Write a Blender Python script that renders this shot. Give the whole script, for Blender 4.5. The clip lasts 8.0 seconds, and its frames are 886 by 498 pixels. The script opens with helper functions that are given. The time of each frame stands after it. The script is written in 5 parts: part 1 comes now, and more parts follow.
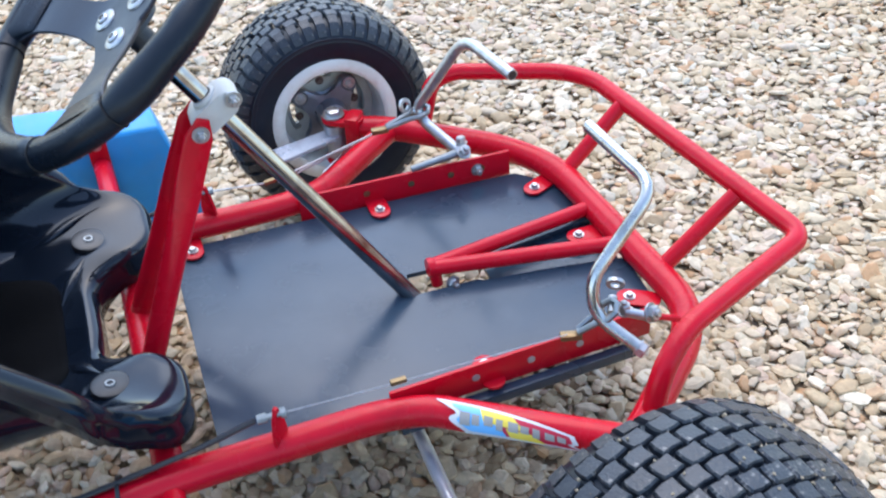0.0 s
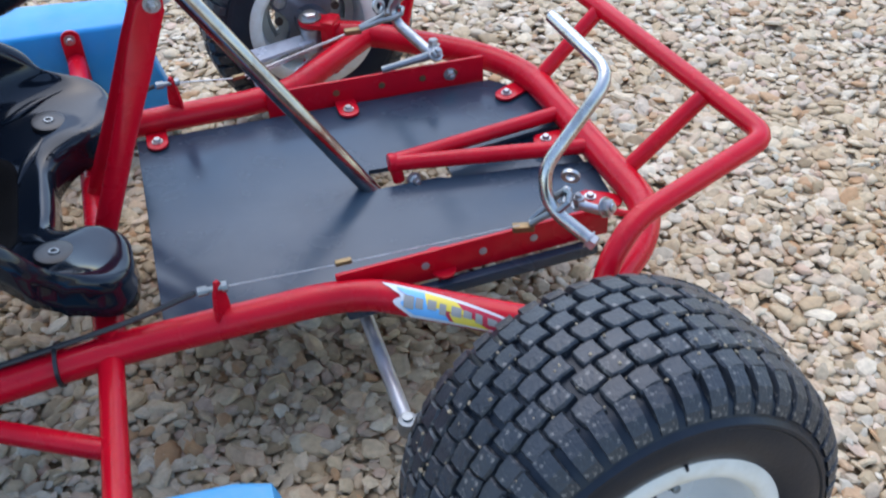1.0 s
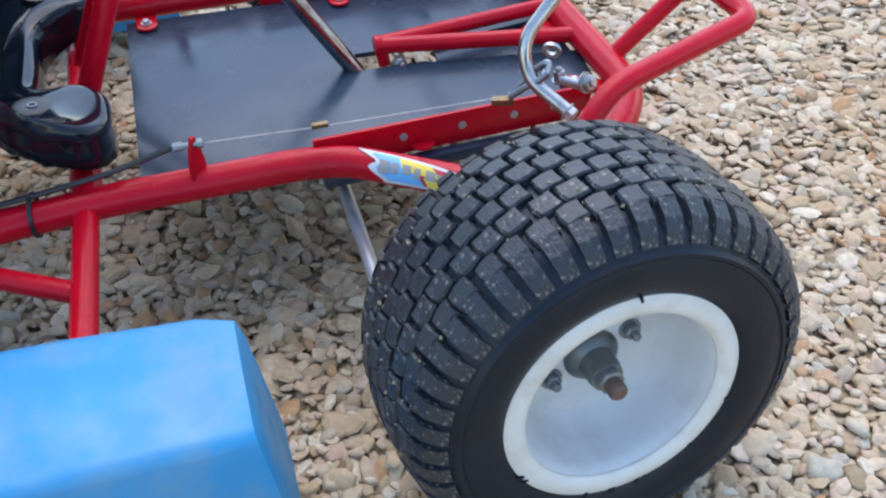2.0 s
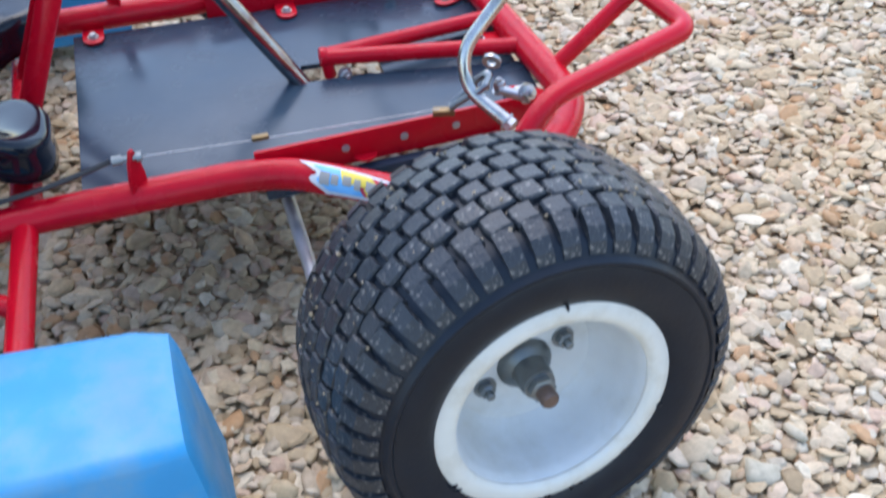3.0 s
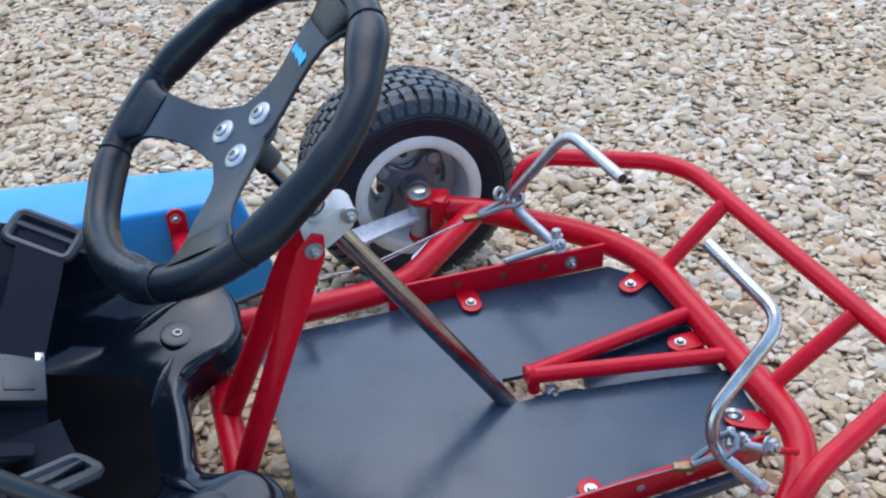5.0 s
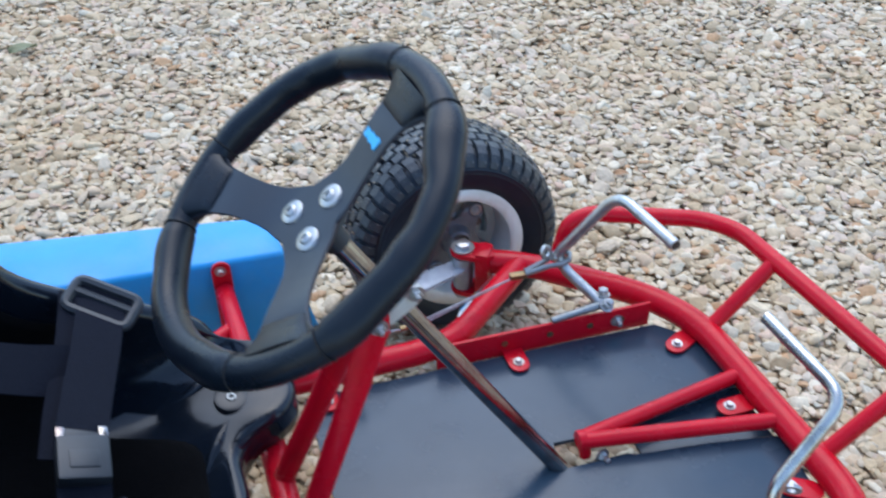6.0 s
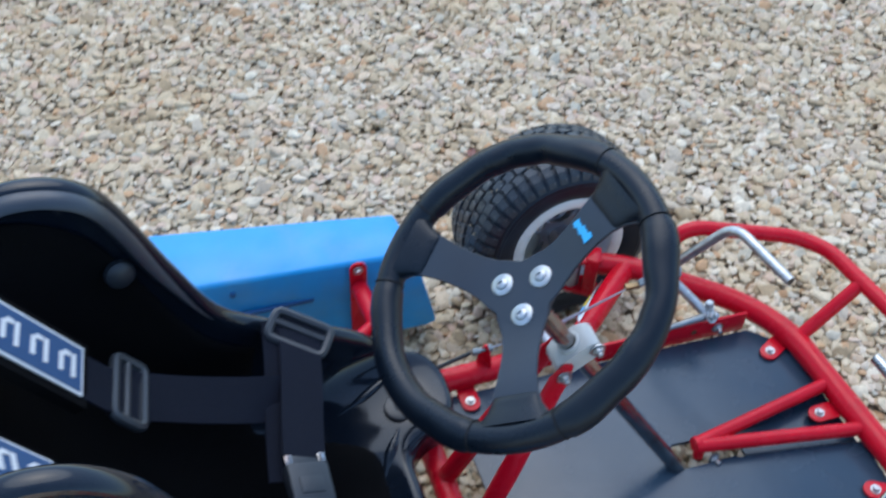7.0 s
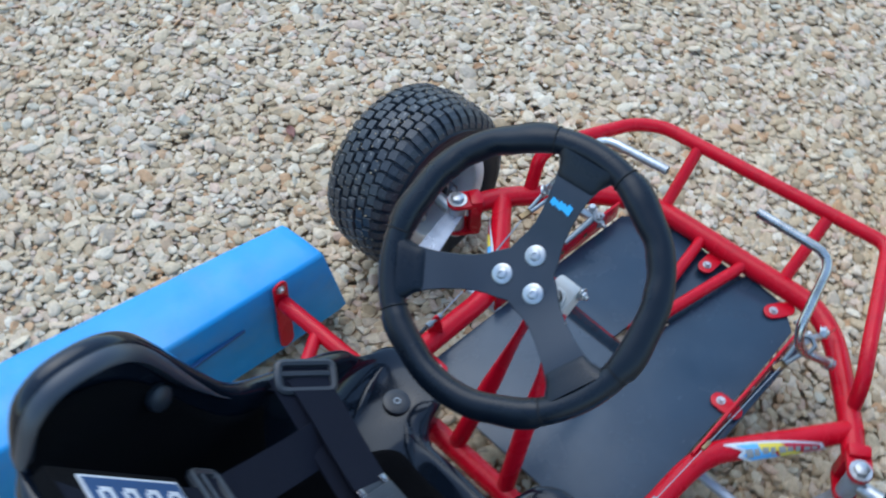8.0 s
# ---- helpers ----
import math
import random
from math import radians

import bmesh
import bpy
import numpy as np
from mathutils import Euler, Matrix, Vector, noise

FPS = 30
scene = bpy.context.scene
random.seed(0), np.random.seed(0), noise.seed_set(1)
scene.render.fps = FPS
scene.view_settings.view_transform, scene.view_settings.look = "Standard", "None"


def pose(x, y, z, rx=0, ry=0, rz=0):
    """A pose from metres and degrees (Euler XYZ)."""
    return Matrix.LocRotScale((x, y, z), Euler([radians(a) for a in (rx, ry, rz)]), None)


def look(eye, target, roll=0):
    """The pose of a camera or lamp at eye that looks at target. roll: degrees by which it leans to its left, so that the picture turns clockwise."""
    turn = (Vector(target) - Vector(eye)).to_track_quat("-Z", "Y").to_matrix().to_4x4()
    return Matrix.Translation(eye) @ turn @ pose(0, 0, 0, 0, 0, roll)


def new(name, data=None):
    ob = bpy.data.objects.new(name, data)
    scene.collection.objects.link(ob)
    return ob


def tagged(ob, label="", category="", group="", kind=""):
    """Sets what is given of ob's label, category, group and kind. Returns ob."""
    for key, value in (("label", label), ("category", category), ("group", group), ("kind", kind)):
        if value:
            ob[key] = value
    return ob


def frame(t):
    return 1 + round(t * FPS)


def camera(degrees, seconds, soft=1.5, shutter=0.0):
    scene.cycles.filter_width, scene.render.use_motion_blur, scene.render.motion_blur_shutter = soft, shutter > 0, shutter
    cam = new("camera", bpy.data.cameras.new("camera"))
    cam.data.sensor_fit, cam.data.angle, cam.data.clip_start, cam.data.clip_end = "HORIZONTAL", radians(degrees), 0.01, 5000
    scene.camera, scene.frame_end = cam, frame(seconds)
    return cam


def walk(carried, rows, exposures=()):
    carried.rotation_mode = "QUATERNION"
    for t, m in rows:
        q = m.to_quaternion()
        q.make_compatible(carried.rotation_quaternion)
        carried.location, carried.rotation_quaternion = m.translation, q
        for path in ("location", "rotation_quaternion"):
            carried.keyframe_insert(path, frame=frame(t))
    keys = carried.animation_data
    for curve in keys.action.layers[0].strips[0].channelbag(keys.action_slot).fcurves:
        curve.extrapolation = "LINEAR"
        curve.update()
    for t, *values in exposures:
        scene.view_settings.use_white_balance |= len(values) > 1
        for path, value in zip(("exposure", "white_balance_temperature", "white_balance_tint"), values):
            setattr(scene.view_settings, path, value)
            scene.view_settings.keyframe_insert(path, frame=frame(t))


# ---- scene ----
cam = camera(46.4, 8.0, soft=2.05, shutter=0.4)
PATH = [
    (0, (-0.239, -0.861, 0.918), (0.237, 0.627, -0.33), -3.6),
    (0.5, (-0.205, -0.889, 0.882), (0.222, 0.593, -0.39), -2.7),
    (1, (-0.189, -0.924, 0.843), (0.231, 0.546, -0.446), -2.6),
    (1.5, (-0.181, -0.963, 0.801), (0.207, 0.507, -0.499), -2.4),
    (1.7, (-0.178, -0.981, 0.782), (0.199, 0.482, -0.528), -1.9),
    (2.8, (-0.145, -1.02, 0.746), (0.256, 0.425, -0.577), -1.7),
    (3, (-0.138, -1.015, 0.765), (0.281, 0.441, -0.541), -1.5),
    (3.5, (-0.156, -0.956, 0.839), (0.29, 0.509, -0.447), -1.7),
    (4, (-0.22, -0.855, 0.912), (0.182, 0.619, -0.378), -3.9),
    (4.5, (-0.274, -0.775, 0.958), (0.112, 0.702, -0.335), -3.3),
    (4.7, (-0.286, -0.752, 0.974), (0.138, 0.744, -0.284), -2.4),
    (5.8, (-0.32, -0.689, 1.011), (0.163, 0.798, -0.236), -1.6),
    (6, (-0.339, -0.672, 1.04), (0.122, 0.822, -0.207), -1.2),
    (6.5, (-0.441, -0.619, 1.148), (-0.013, 0.784, -0.212), -1.4),
    (6.9, (-0.535, -0.592, 1.253), (-0.034, 0.727, -0.164), 2.5),
    (7, (-0.548, -0.568, 1.274), (-0.059, 0.724, -0.172), 2.8),
    (7.1, (-0.575, -0.563, 1.298), (-0.05, 0.657, -0.197), 4.0),
    (7.2, (-0.587, -0.554, 1.317), (0.021, 0.604, -0.196), 6.3),
    (7.3, (-0.605, -0.531, 1.341), (0.069, 0.569, -0.187), 5.2),
    (7.4, (-0.615, -0.514, 1.35), (0.067, 0.566, -0.189), 3.5),
    (7.5, (-0.632, -0.494, 1.354), (0.074, 0.569, -0.185), 1.3),
    (7.7, (-0.693, -0.434, 1.37), (0.125, 0.523, -0.184), 3.3),
    (8, (-0.796, -0.362, 1.415), (0.117, 0.471, -0.158), 3.5),
]
walk(cam, [(t, look(eye, target, roll)) for t, eye, target, roll in PATH],
     exposures=[(0, 1.71, 6150, 10), (0.5, 1.46, 6150, 10), (1.5, 1.31, 6170, 11), (3.0, 1.53, 6170, 11), (3.5, 1.54, 6150, 11), (4.0, 1.44, 6080, 10), (4.5, 1.30, 6000, 10), (6.0, 1.29, 5910, 7), (6.5, 1.13, 5880, 6), (7.0, 1.14, 5850, 5), (8.0, 1.13, 5780, 3)])

# ---------------- world and light: bright overcast sky ----------------
world = bpy.data.worlds.new("world")
scene.world = world
world.use_nodes = True
wn = world.node_tree.nodes
sky = wn.new("ShaderNodeTexSky")
sky.sky_type = "NISHITA"
sky.sun_disc = False
sky.sun_elevation = radians(63)
sky.sun_rotation = radians(12)
sky.air_density, sky.dust_density, sky.ozone_density = 1.2, 1.2, 1.0
wn["Background"].inputs["Strength"].default_value = 0.15
world.node_tree.links.new(sky.outputs[0], wn["Background"].inputs["Color"])
sun_data = bpy.data.lights.new("sun", "SUN")
sun_data.energy, sun_data.angle, sun_data.color = 0.55, radians(60), (1.0, 0.99, 0.97)
sun = new("sun", sun_data)
sun.matrix_world = look((0.2, 1.2, 2.4), (0, 0, 0))


# ---------------- materials ----------------
def material(name, colour, rough=0.5, metal=0.0, grain=0.0, scale=60.0, bump=0.0, bump_scale=250.0, rough_var=0.0,
             dirt=None, dirt_amount=0.0, dirt_scale=9.0, dirt_at=(0.48, 0.72), spec=0.5):
    """A surface with fine grain, broad patches of wear or dirt, and fine relief."""
    m = bpy.data.materials.new(name)
    m.use_nodes = True
    nt = m.node_tree
    n, l = nt.nodes, nt.links
    b = n["Principled BSDF"]
    b.inputs["Base Color"].default_value = (*colour, 1)
    b.inputs["Roughness"].default_value = rough
    b.inputs["Metallic"].default_value = metal
    b.inputs["Specular IOR Level"].default_value = spec
    co = n.new("ShaderNodeTexCoord")
    out = None
    if grain:
        t = n.new("ShaderNodeTexNoise")
        t.inputs["Scale"].default_value, t.inputs["Detail"].default_value = scale, 6
        l.new(co.outputs["Object"], t.inputs["Vector"])
        mix = n.new("ShaderNodeMix")
        mix.data_type = "RGBA"
        mix.inputs["A"].default_value = (*[c * (1 - grain) for c in colour], 1)
        mix.inputs["B"].default_value = (*[min(1, c * (1 + grain)) for c in colour], 1)
        l.new(t.outputs["Fac"], mix.inputs["Factor"])
        out = mix.outputs["Result"]
    if dirt_amount:
        t = n.new("ShaderNodeTexNoise")
        t.inputs["Scale"].default_value, t.inputs["Detail"].default_value, t.inputs["Roughness"].default_value = dirt_scale, 8, 0.65
        l.new(co.outputs["Object"], t.inputs["Vector"])
        r = n.new("ShaderNodeMapRange")
        r.inputs["From Min"].default_value, r.inputs["From Max"].default_value = dirt_at
        r.inputs["To Max"].default_value = dirt_amount
        l.new(t.outputs["Fac"], r.inputs["Value"])
        mix = n.new("ShaderNodeMix")
        mix.data_type = "RGBA"
        mix.inputs["A"].default_value = (*colour, 1)
        mix.inputs["B"].default_value = (*dirt, 1)
        l.new(r.outputs["Result"], mix.inputs["Factor"])
        if out:
            l.new(out, mix.inputs["A"])
        out = mix.outputs["Result"]
    if out:
        l.new(out, b.inputs["Base Color"])
    if rough_var:
        t = n.new("ShaderNodeTexNoise")
        t.inputs["Scale"].default_value, t.inputs["Detail"].default_value = 22, 7
        l.new(co.outputs["Object"], t.inputs["Vector"])
        r = n.new("ShaderNodeMapRange")
        r.inputs["From Min"].default_value, r.inputs["From Max"].default_value = 0.3, 0.7
        r.inputs["To Min"].default_value, r.inputs["To Max"].default_value = max(0.02, rough - rough_var), min(1, rough + rough_var)
        l.new(t.outputs["Fac"], r.inputs["Value"])
        l.new(r.outputs["Result"], b.inputs["Roughness"])
    if bump:
        t = n.new("ShaderNodeTexNoise")
        t.inputs["Scale"].default_value, t.inputs["Detail"].default_value = bump_scale, 4
        l.new(co.outputs["Object"], t.inputs["Vector"])
        bp = n.new("ShaderNodeBump")
        bp.inputs["Strength"].default_value, bp.inputs["Distance"].default_value = bump, 0.002
        l.new(t.outputs["Fac"], bp.inputs["Height"])
        l.new(bp.outputs["Normal"], b.inputs["Normal"])
    return m


RED = material("red_paint", (0.51, 0.0030, 0.015), 0.25, grain=0.14, scale=30, bump=0.05, bump_scale=120, rough_var=0.08, dirt=(0.27, 0.004, 0.010), dirt_amount=0.45, dirt_scale=14, spec=0.22)
CHROME = material("chrome", (0.34, 0.33, 0.32), 0.16, 1.0, grain=0.25, scale=40, rough_var=0.08, dirt=(0.15, 0.07, 0.055), dirt_amount=0.85, dirt_scale=26, dirt_at=(0.49, 0.70))
STEEL = material("galvanised_steel", (0.46, 0.46, 0.455), 0.40, 1.0, grain=0.3, scale=90, rough_var=0.12, dirt=(0.20, 0.18, 0.155), dirt_amount=0.45, dirt_scale=120)
ALLOY = material("dull_alloy", (0.46, 0.48, 0.51), 0.5, 0.75, grain=0.2, scale=60, rough_var=0.15, dirt=(0.22, 0.21, 0.19), dirt_amount=0.4)
RUST = material("rusty_steel", (0.19, 0.135, 0.11), 0.55, 0.7, grain=0.4, scale=120)
BRASS = material("brass", (0.22, 0.155, 0.08), 0.45, 0.9, grain=0.3, scale=200)
PANEL = material("dark_panel", (0.024, 0.043, 0.065), 0.23, grain=0.15, scale=12, bump=0.025, bump_scale=500, rough_var=0.08, dirt=(0.052, 0.075, 0.098), dirt_amount=0.4, dirt_scale=7, spec=0.38)
RUBBER = material("tyre_rubber", (0.0062, 0.0105, 0.0180), 0.36, grain=0.3, scale=50, bump=0.10, bump_scale=300, dirt=(0.028, 0.028, 0.029), dirt_amount=0.2, dirt_scale=40, spec=0.30)
# pale specks stand for dust and for small painted highlights on the blocks
TREAD = material("tread_rubber", (0.0190, 0.0230, 0.0290), 0.37, grain=0.4, scale=90, bump=0.4, bump_scale=350, rough_var=0.14, dirt=(0.25, 0.23, 0.20), dirt_amount=0.7, dirt_scale=170, dirt_at=(0.575, 0.66))
RIM = material("cream_rim_plastic", (0.70, 0.68, 0.61), 0.42, grain=0.06, dirt=(0.46, 0.40, 0.28), dirt_amount=0.6, dirt_scale=22)
RIM_IN = material("white_rim_dish", (0.60, 0.61, 0.60), 0.42, grain=0.06, dirt=(0.42, 0.40, 0.33), dirt_amount=0.5, dirt_scale=18)
NYLON = material("white_nylon", (0.52, 0.50, 0.46), 0.5, grain=0.08, dirt=(0.32, 0.29, 0.26), dirt_amount=0.5, dirt_scale=30)
BLUE = material("blue_plastic", (0.026, 0.272, 0.585), 0.42, grain=0.12, scale=24, bump=0.10, bump_scale=60, rough_var=0.12, dirt=(0.10, 0.28, 0.44), dirt_amount=0.5, dirt_scale=13, spec=0.45)
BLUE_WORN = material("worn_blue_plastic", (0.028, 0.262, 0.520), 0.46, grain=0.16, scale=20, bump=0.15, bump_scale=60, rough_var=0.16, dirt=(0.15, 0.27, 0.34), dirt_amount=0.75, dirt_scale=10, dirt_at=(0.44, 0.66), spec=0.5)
BLUE_DARK = material("slot_shadow_blue", (0.02, 0.09, 0.22), 0.6)
SEAT = material("black_gloss_plastic", (0.0050, 0.0080, 0.0140), 0.11, grain=0.2, scale=25, bump=0.012, bump_scale=30, rough_var=0.08, dirt=(0.016, 0.020, 0.026), dirt_amount=0.4, dirt_scale=12, spec=0.37)
ZINC = material("dull_zinc", (0.24, 0.26, 0.27), 0.45, 0.9, grain=0.3, scale=120, rough_var=0.1)
PEDAL = material("bright_galvanised_rod", (0.52, 0.495, 0.455), 0.27, 1.0, grain=0.25, scale=60, rough_var=0.1, dirt=(0.22, 0.185, 0.145), dirt_amount=0.65, dirt_scale=40)
FABRIC = material("black_velour", (0.003, 0.003, 0.0035), 0.95, grain=0.4, scale=300, bump=0.6, bump_scale=700, spec=0.1)
WEB = material("black_webbing", (0.0050, 0.0066, 0.0135), 0.8, grain=0.3, scale=400, bump=0.5, bump_scale=900, spec=0.15)
BUCKLE = material("black_moulded_plastic", (0.019, 0.023, 0.029), 0.45, grain=0.1, bump=0.1)
LEATHER = material("black_grip_leather", (0.0045, 0.0075, 0.0125), 0.31, grain=0.25, scale=200, bump=0.14, bump_scale=900, rough_var=0.10, dirt=(0.012, 0.014, 0.018), dirt_amount=0.4, dirt_scale=18, spec=0.28)
SPOKE = material("anodised_spoke", (0.022, 0.028, 0.038), 0.42, grain=0.15, scale=30, bump=0.05, metal=0.2, rough_var=0.1)
STITCH = material("seam", (0.004, 0.004, 0.005), 0.9)
SHEATH = material("black_cable_sheath", (0.012, 0.012, 0.014), 0.4)
GRIT = material("tan_grit", (0.30, 0.235, 0.150), 0.8, grain=0.4, scale=300)
WHITE = material("white_print", (0.62, 0.62, 0.62), 0.5, grain=0.12)
YELLOW = material("yellow_print", (0.80, 0.60, 0.06), 0.45)
SKYBLUE = material("light_blue_print", (0.16, 0.45, 0.78), 0.45)
CRIMSON = material("crimson_print", (0.52, 0.015, 0.045), 0.45)
GREYINK = material("grey_print", (0.30, 0.285, 0.255), 0.5, grain=0.2)
DISH = material("yellowed_dish", (0.60, 0.58, 0.49), 0.45, grain=0.12, dirt=(0.44, 0.40, 0.27), dirt_amount=0.7, dirt_scale=20)
CAST = material("grey_cast_metal", (0.20, 0.205, 0.23), 0.36, 0.7, grain=0.25, scale=80, bump=0.1, rough_var=0.12)
HUB = material("dark_cast_hub", (0.15, 0.165, 0.165), 0.40, 0.6, grain=0.3, scale=90, bump=0.1, rough_var=0.12, dirt=(0.08, 0.08, 0.07), dirt_amount=0.6, dirt_scale=40)
# seat plastic made greyer, to paint the sky reflected in the wing lip
LIP = material("lip_sky_sheen", (0.022, 0.028, 0.038), 0.40, grain=0.15, scale=60, bump=0.05, bump_scale=200, rough_var=0.08, spec=0.6)
SLEEVE = material("crumpled_clear_plastic", (0.60, 0.60, 0.63), 0.28, grain=0.3, scale=50, bump=0.9, bump_scale=45, rough_var=0.12, dirt=(0.36, 0.35, 0.35), dirt_amount=0.6, dirt_scale=30)
SLEEVE.node_tree.nodes["Principled BSDF"].inputs["Transmission Weight"].default_value = 0.35
NAVY = material("navy_label", (0.02, 0.06, 0.15), 0.7, grain=0.1)
CYAN = material("cyan_print", (0.06, 0.40, 0.72), 0.5)


def gravel_material():
    m = bpy.data.materials.new("river_gravel")
    m.use_nodes = True
    nt = m.node_tree
    n, l = nt.nodes, nt.links
    b = n["Principled BSDF"]
    b.inputs["Roughness"].default_value = 0.62
    b.inputs["Specular IOR Level"].default_value = 0.35
    geo = n.new("ShaderNodeNewGeometry")
    ramp = n.new("ShaderNodeValToRGB")
    e = ramp.color_ramp.elements
    stops = [(0.0, (0.315, 0.225, 0.125)), (0.08, (0.480, 0.352, 0.205)), (0.2, (0.590, 0.462, 0.300)), (0.32, (0.430, 0.300, 0.165)), (0.42, (0.620, 0.495, 0.330)), (0.52, (0.470, 0.372, 0.262)),
             (0.6, (0.560, 0.400, 0.255)), (0.68, (0.600, 0.470, 0.315)), (0.76, (0.680, 0.580, 0.425)), (0.84, (0.545, 0.365, 0.250)), (0.9, (0.470, 0.420, 0.315)), (0.96, (0.470, 0.275, 0.135))]
    e[0].position, e[0].color = stops[0][0], (*stops[0][1], 1)
    e[1].position, e[1].color = stops[1][0], (*stops[1][1], 1)
    for p, c in stops[2:]:
        k = e.new(p)
        k.color = (*c, 1)
    l.new(geo.outputs["Random Per Island"], ramp.inputs["Fac"])
    co = n.new("ShaderNodeTexCoord")
    t = n.new("ShaderNodeTexNoise")
    t.inputs["Scale"].default_value, t.inputs["Detail"].default_value, t.inputs["Roughness"].default_value = 130, 7, 0.6
    l.new(co.outputs["Object"], t.inputs["Vector"])
    mix = n.new("ShaderNodeMix")
    mix.data_type, mix.blend_type = "RGBA", "MULTIPLY"
    mix.inputs["Factor"].default_value = 1.0
    r = n.new("ShaderNodeMapRange")
    r.inputs["From Min"].default_value, r.inputs["From Max"].default_value = 0.3, 0.7
    r.inputs["To Min"].default_value, r.inputs["To Max"].default_value = 0.80, 1.14
    l.new(t.outputs["Fac"], r.inputs["Value"])
    l.new(ramp.outputs["Color"], mix.inputs["A"])
    l.new(r.outputs["Result"], mix.inputs["B"])
    big = n.new("ShaderNodeTexNoise")
    big.inputs["Scale"].default_value, big.inputs["Detail"].default_value = 2.2, 5
    l.new(co.outputs["Object"], big.inputs["Vector"])
    rb = n.new("ShaderNodeMapRange")
    rb.inputs["From Min"].default_value, rb.inputs["From Max"].default_value = 0.45, 0.75
    l.new(big.outputs["Fac"], rb.inputs["Value"])
    moss = n.new("ShaderNodeMix")
    moss.data_type, moss.blend_type = "RGBA", "MULTIPLY"
    moss.inputs["B"].default_value = (0.93, 0.86, 0.74, 1)
    l.new(rb.outputs["Result"], moss.inputs["Factor"])
    l.new(mix.outputs["Result"], moss.inputs["A"])
    l.new(moss.outputs["Result"], b.inputs["Base Color"])
    bp = n.new("ShaderNodeBump")
    bp.inputs["Strength"].default_value, bp.inputs["Distance"].default_value = 0.35, 0.002
    l.new(t.outputs["Fac"], bp.inputs["Height"])
    l.new(bp.outputs["Normal"], b.inputs["Normal"])
    return m


def earth_material():
    """Packed gravel seen between and beyond the loose stones."""
    m = bpy.data.materials.new("packed_gravel_bed")
    m.use_nodes = True
    nt = m.node_tree
    n, l = nt.nodes, nt.links
    b = n["Principled BSDF"]
    b.inputs["Roughness"].default_value = 0.8
    co = n.new("ShaderNodeTexCoord")
    v = n.new("ShaderNodeTexVoronoi")
    v.inputs["Scale"].default_value = 55
    l.new(co.outputs["Object"], v.inputs["Vector"])
    ramp = n.new("ShaderNodeValToRGB")
    e = ramp.color_ramp.elements
    e[0].color, e[1].color = (0.25, 0.165, 0.083, 1), (0.57, 0.432, 0.265, 1)
    sep = n.new("ShaderNodeSeparateColor")
    l.new(v.outputs["Color"], sep.inputs["Color"])
    l.new(sep.outputs["Red"], ramp.inputs["Fac"])
    l.new(ramp.outputs["Color"], b.inputs["Base Color"])
    bp = n.new("ShaderNodeBump")
    bp.invert = True
    bp.inputs["Strength"].default_value, bp.inputs["Distance"].default_value = 0.9, 0.01
    l.new(v.outputs["Distance"], bp.inputs["Height"])
    l.new(bp.outputs["Normal"], b.inputs["Normal"])
    return m


GRAVEL, EARTH = gravel_material(), earth_material()


# ---------------- mesh helpers ----------------
def thing(name, label, category, place=(0, 0, 0), group=""):
    ob = new(name)
    ob.empty_display_size = 0.05
    ob.location = place
    return tagged(ob, label, category, group)


class Assembly:
    """A part of the kart with pieces of its own: its first mesh is the part, the later ones hang under it."""

    def __init__(self, name, label):
        self.name, self.label, self.ob = name, label, None


def link(ob, parent):
    """Parents ob, built in world coordinates, no deeper than thing > part > piece."""
    if parent.parent and parent.parent.parent:
        parent = parent.parent
    ob.parent = parent
    if parent.data is None:
        ob.matrix_parent_inverse = Matrix.Translation(-parent.location)
    return ob


def part(name, bm, mat, parent=None, label="", smooth=True):
    """Links a bmesh, in world coordinates, as one mesh object under its thing or part."""
    first = isinstance(parent, Assembly) and parent.ob is None
    if first:
        name, label = parent.name, parent.label
    me = bpy.data.meshes.new(name)
    bmesh.ops.recalc_face_normals(bm, faces=bm.faces)
    bm.to_mesh(me)
    bm.free()
    me.materials.append(mat)
    if smooth:
        me.polygons.foreach_set("use_smooth", [True] * len(me.polygons))
        me.set_sharp_from_angle(angle=radians(38))
    ob = new(name, me)
    if first:
        parent.ob = ob
        link(ob, kart)
    elif isinstance(parent, Assembly):
        link(ob, parent.ob)
    elif parent:
        link(ob, parent)
    return tagged(ob, label) if label else ob


def rounded(points, radius, steps=5):
    """A polyline whose inner corners are bent round with about the given radius."""
    pts = [Vector(p) for p in points]
    out = [pts[0]]
    for a, b, c in zip(pts, pts[1:], pts[2:]):
        d1, d2 = (a - b), (c - b)
        cut = min(radius, d1.length * 0.48, d2.length * 0.48)
        p, q = b + d1.normalized() * cut, b + d2.normalized() * cut
        for i in range(steps + 1):
            t = i / steps
            out.append(p.lerp(b, t).lerp(b.lerp(q, t), t))
    out.append(pts[-1])
    return out


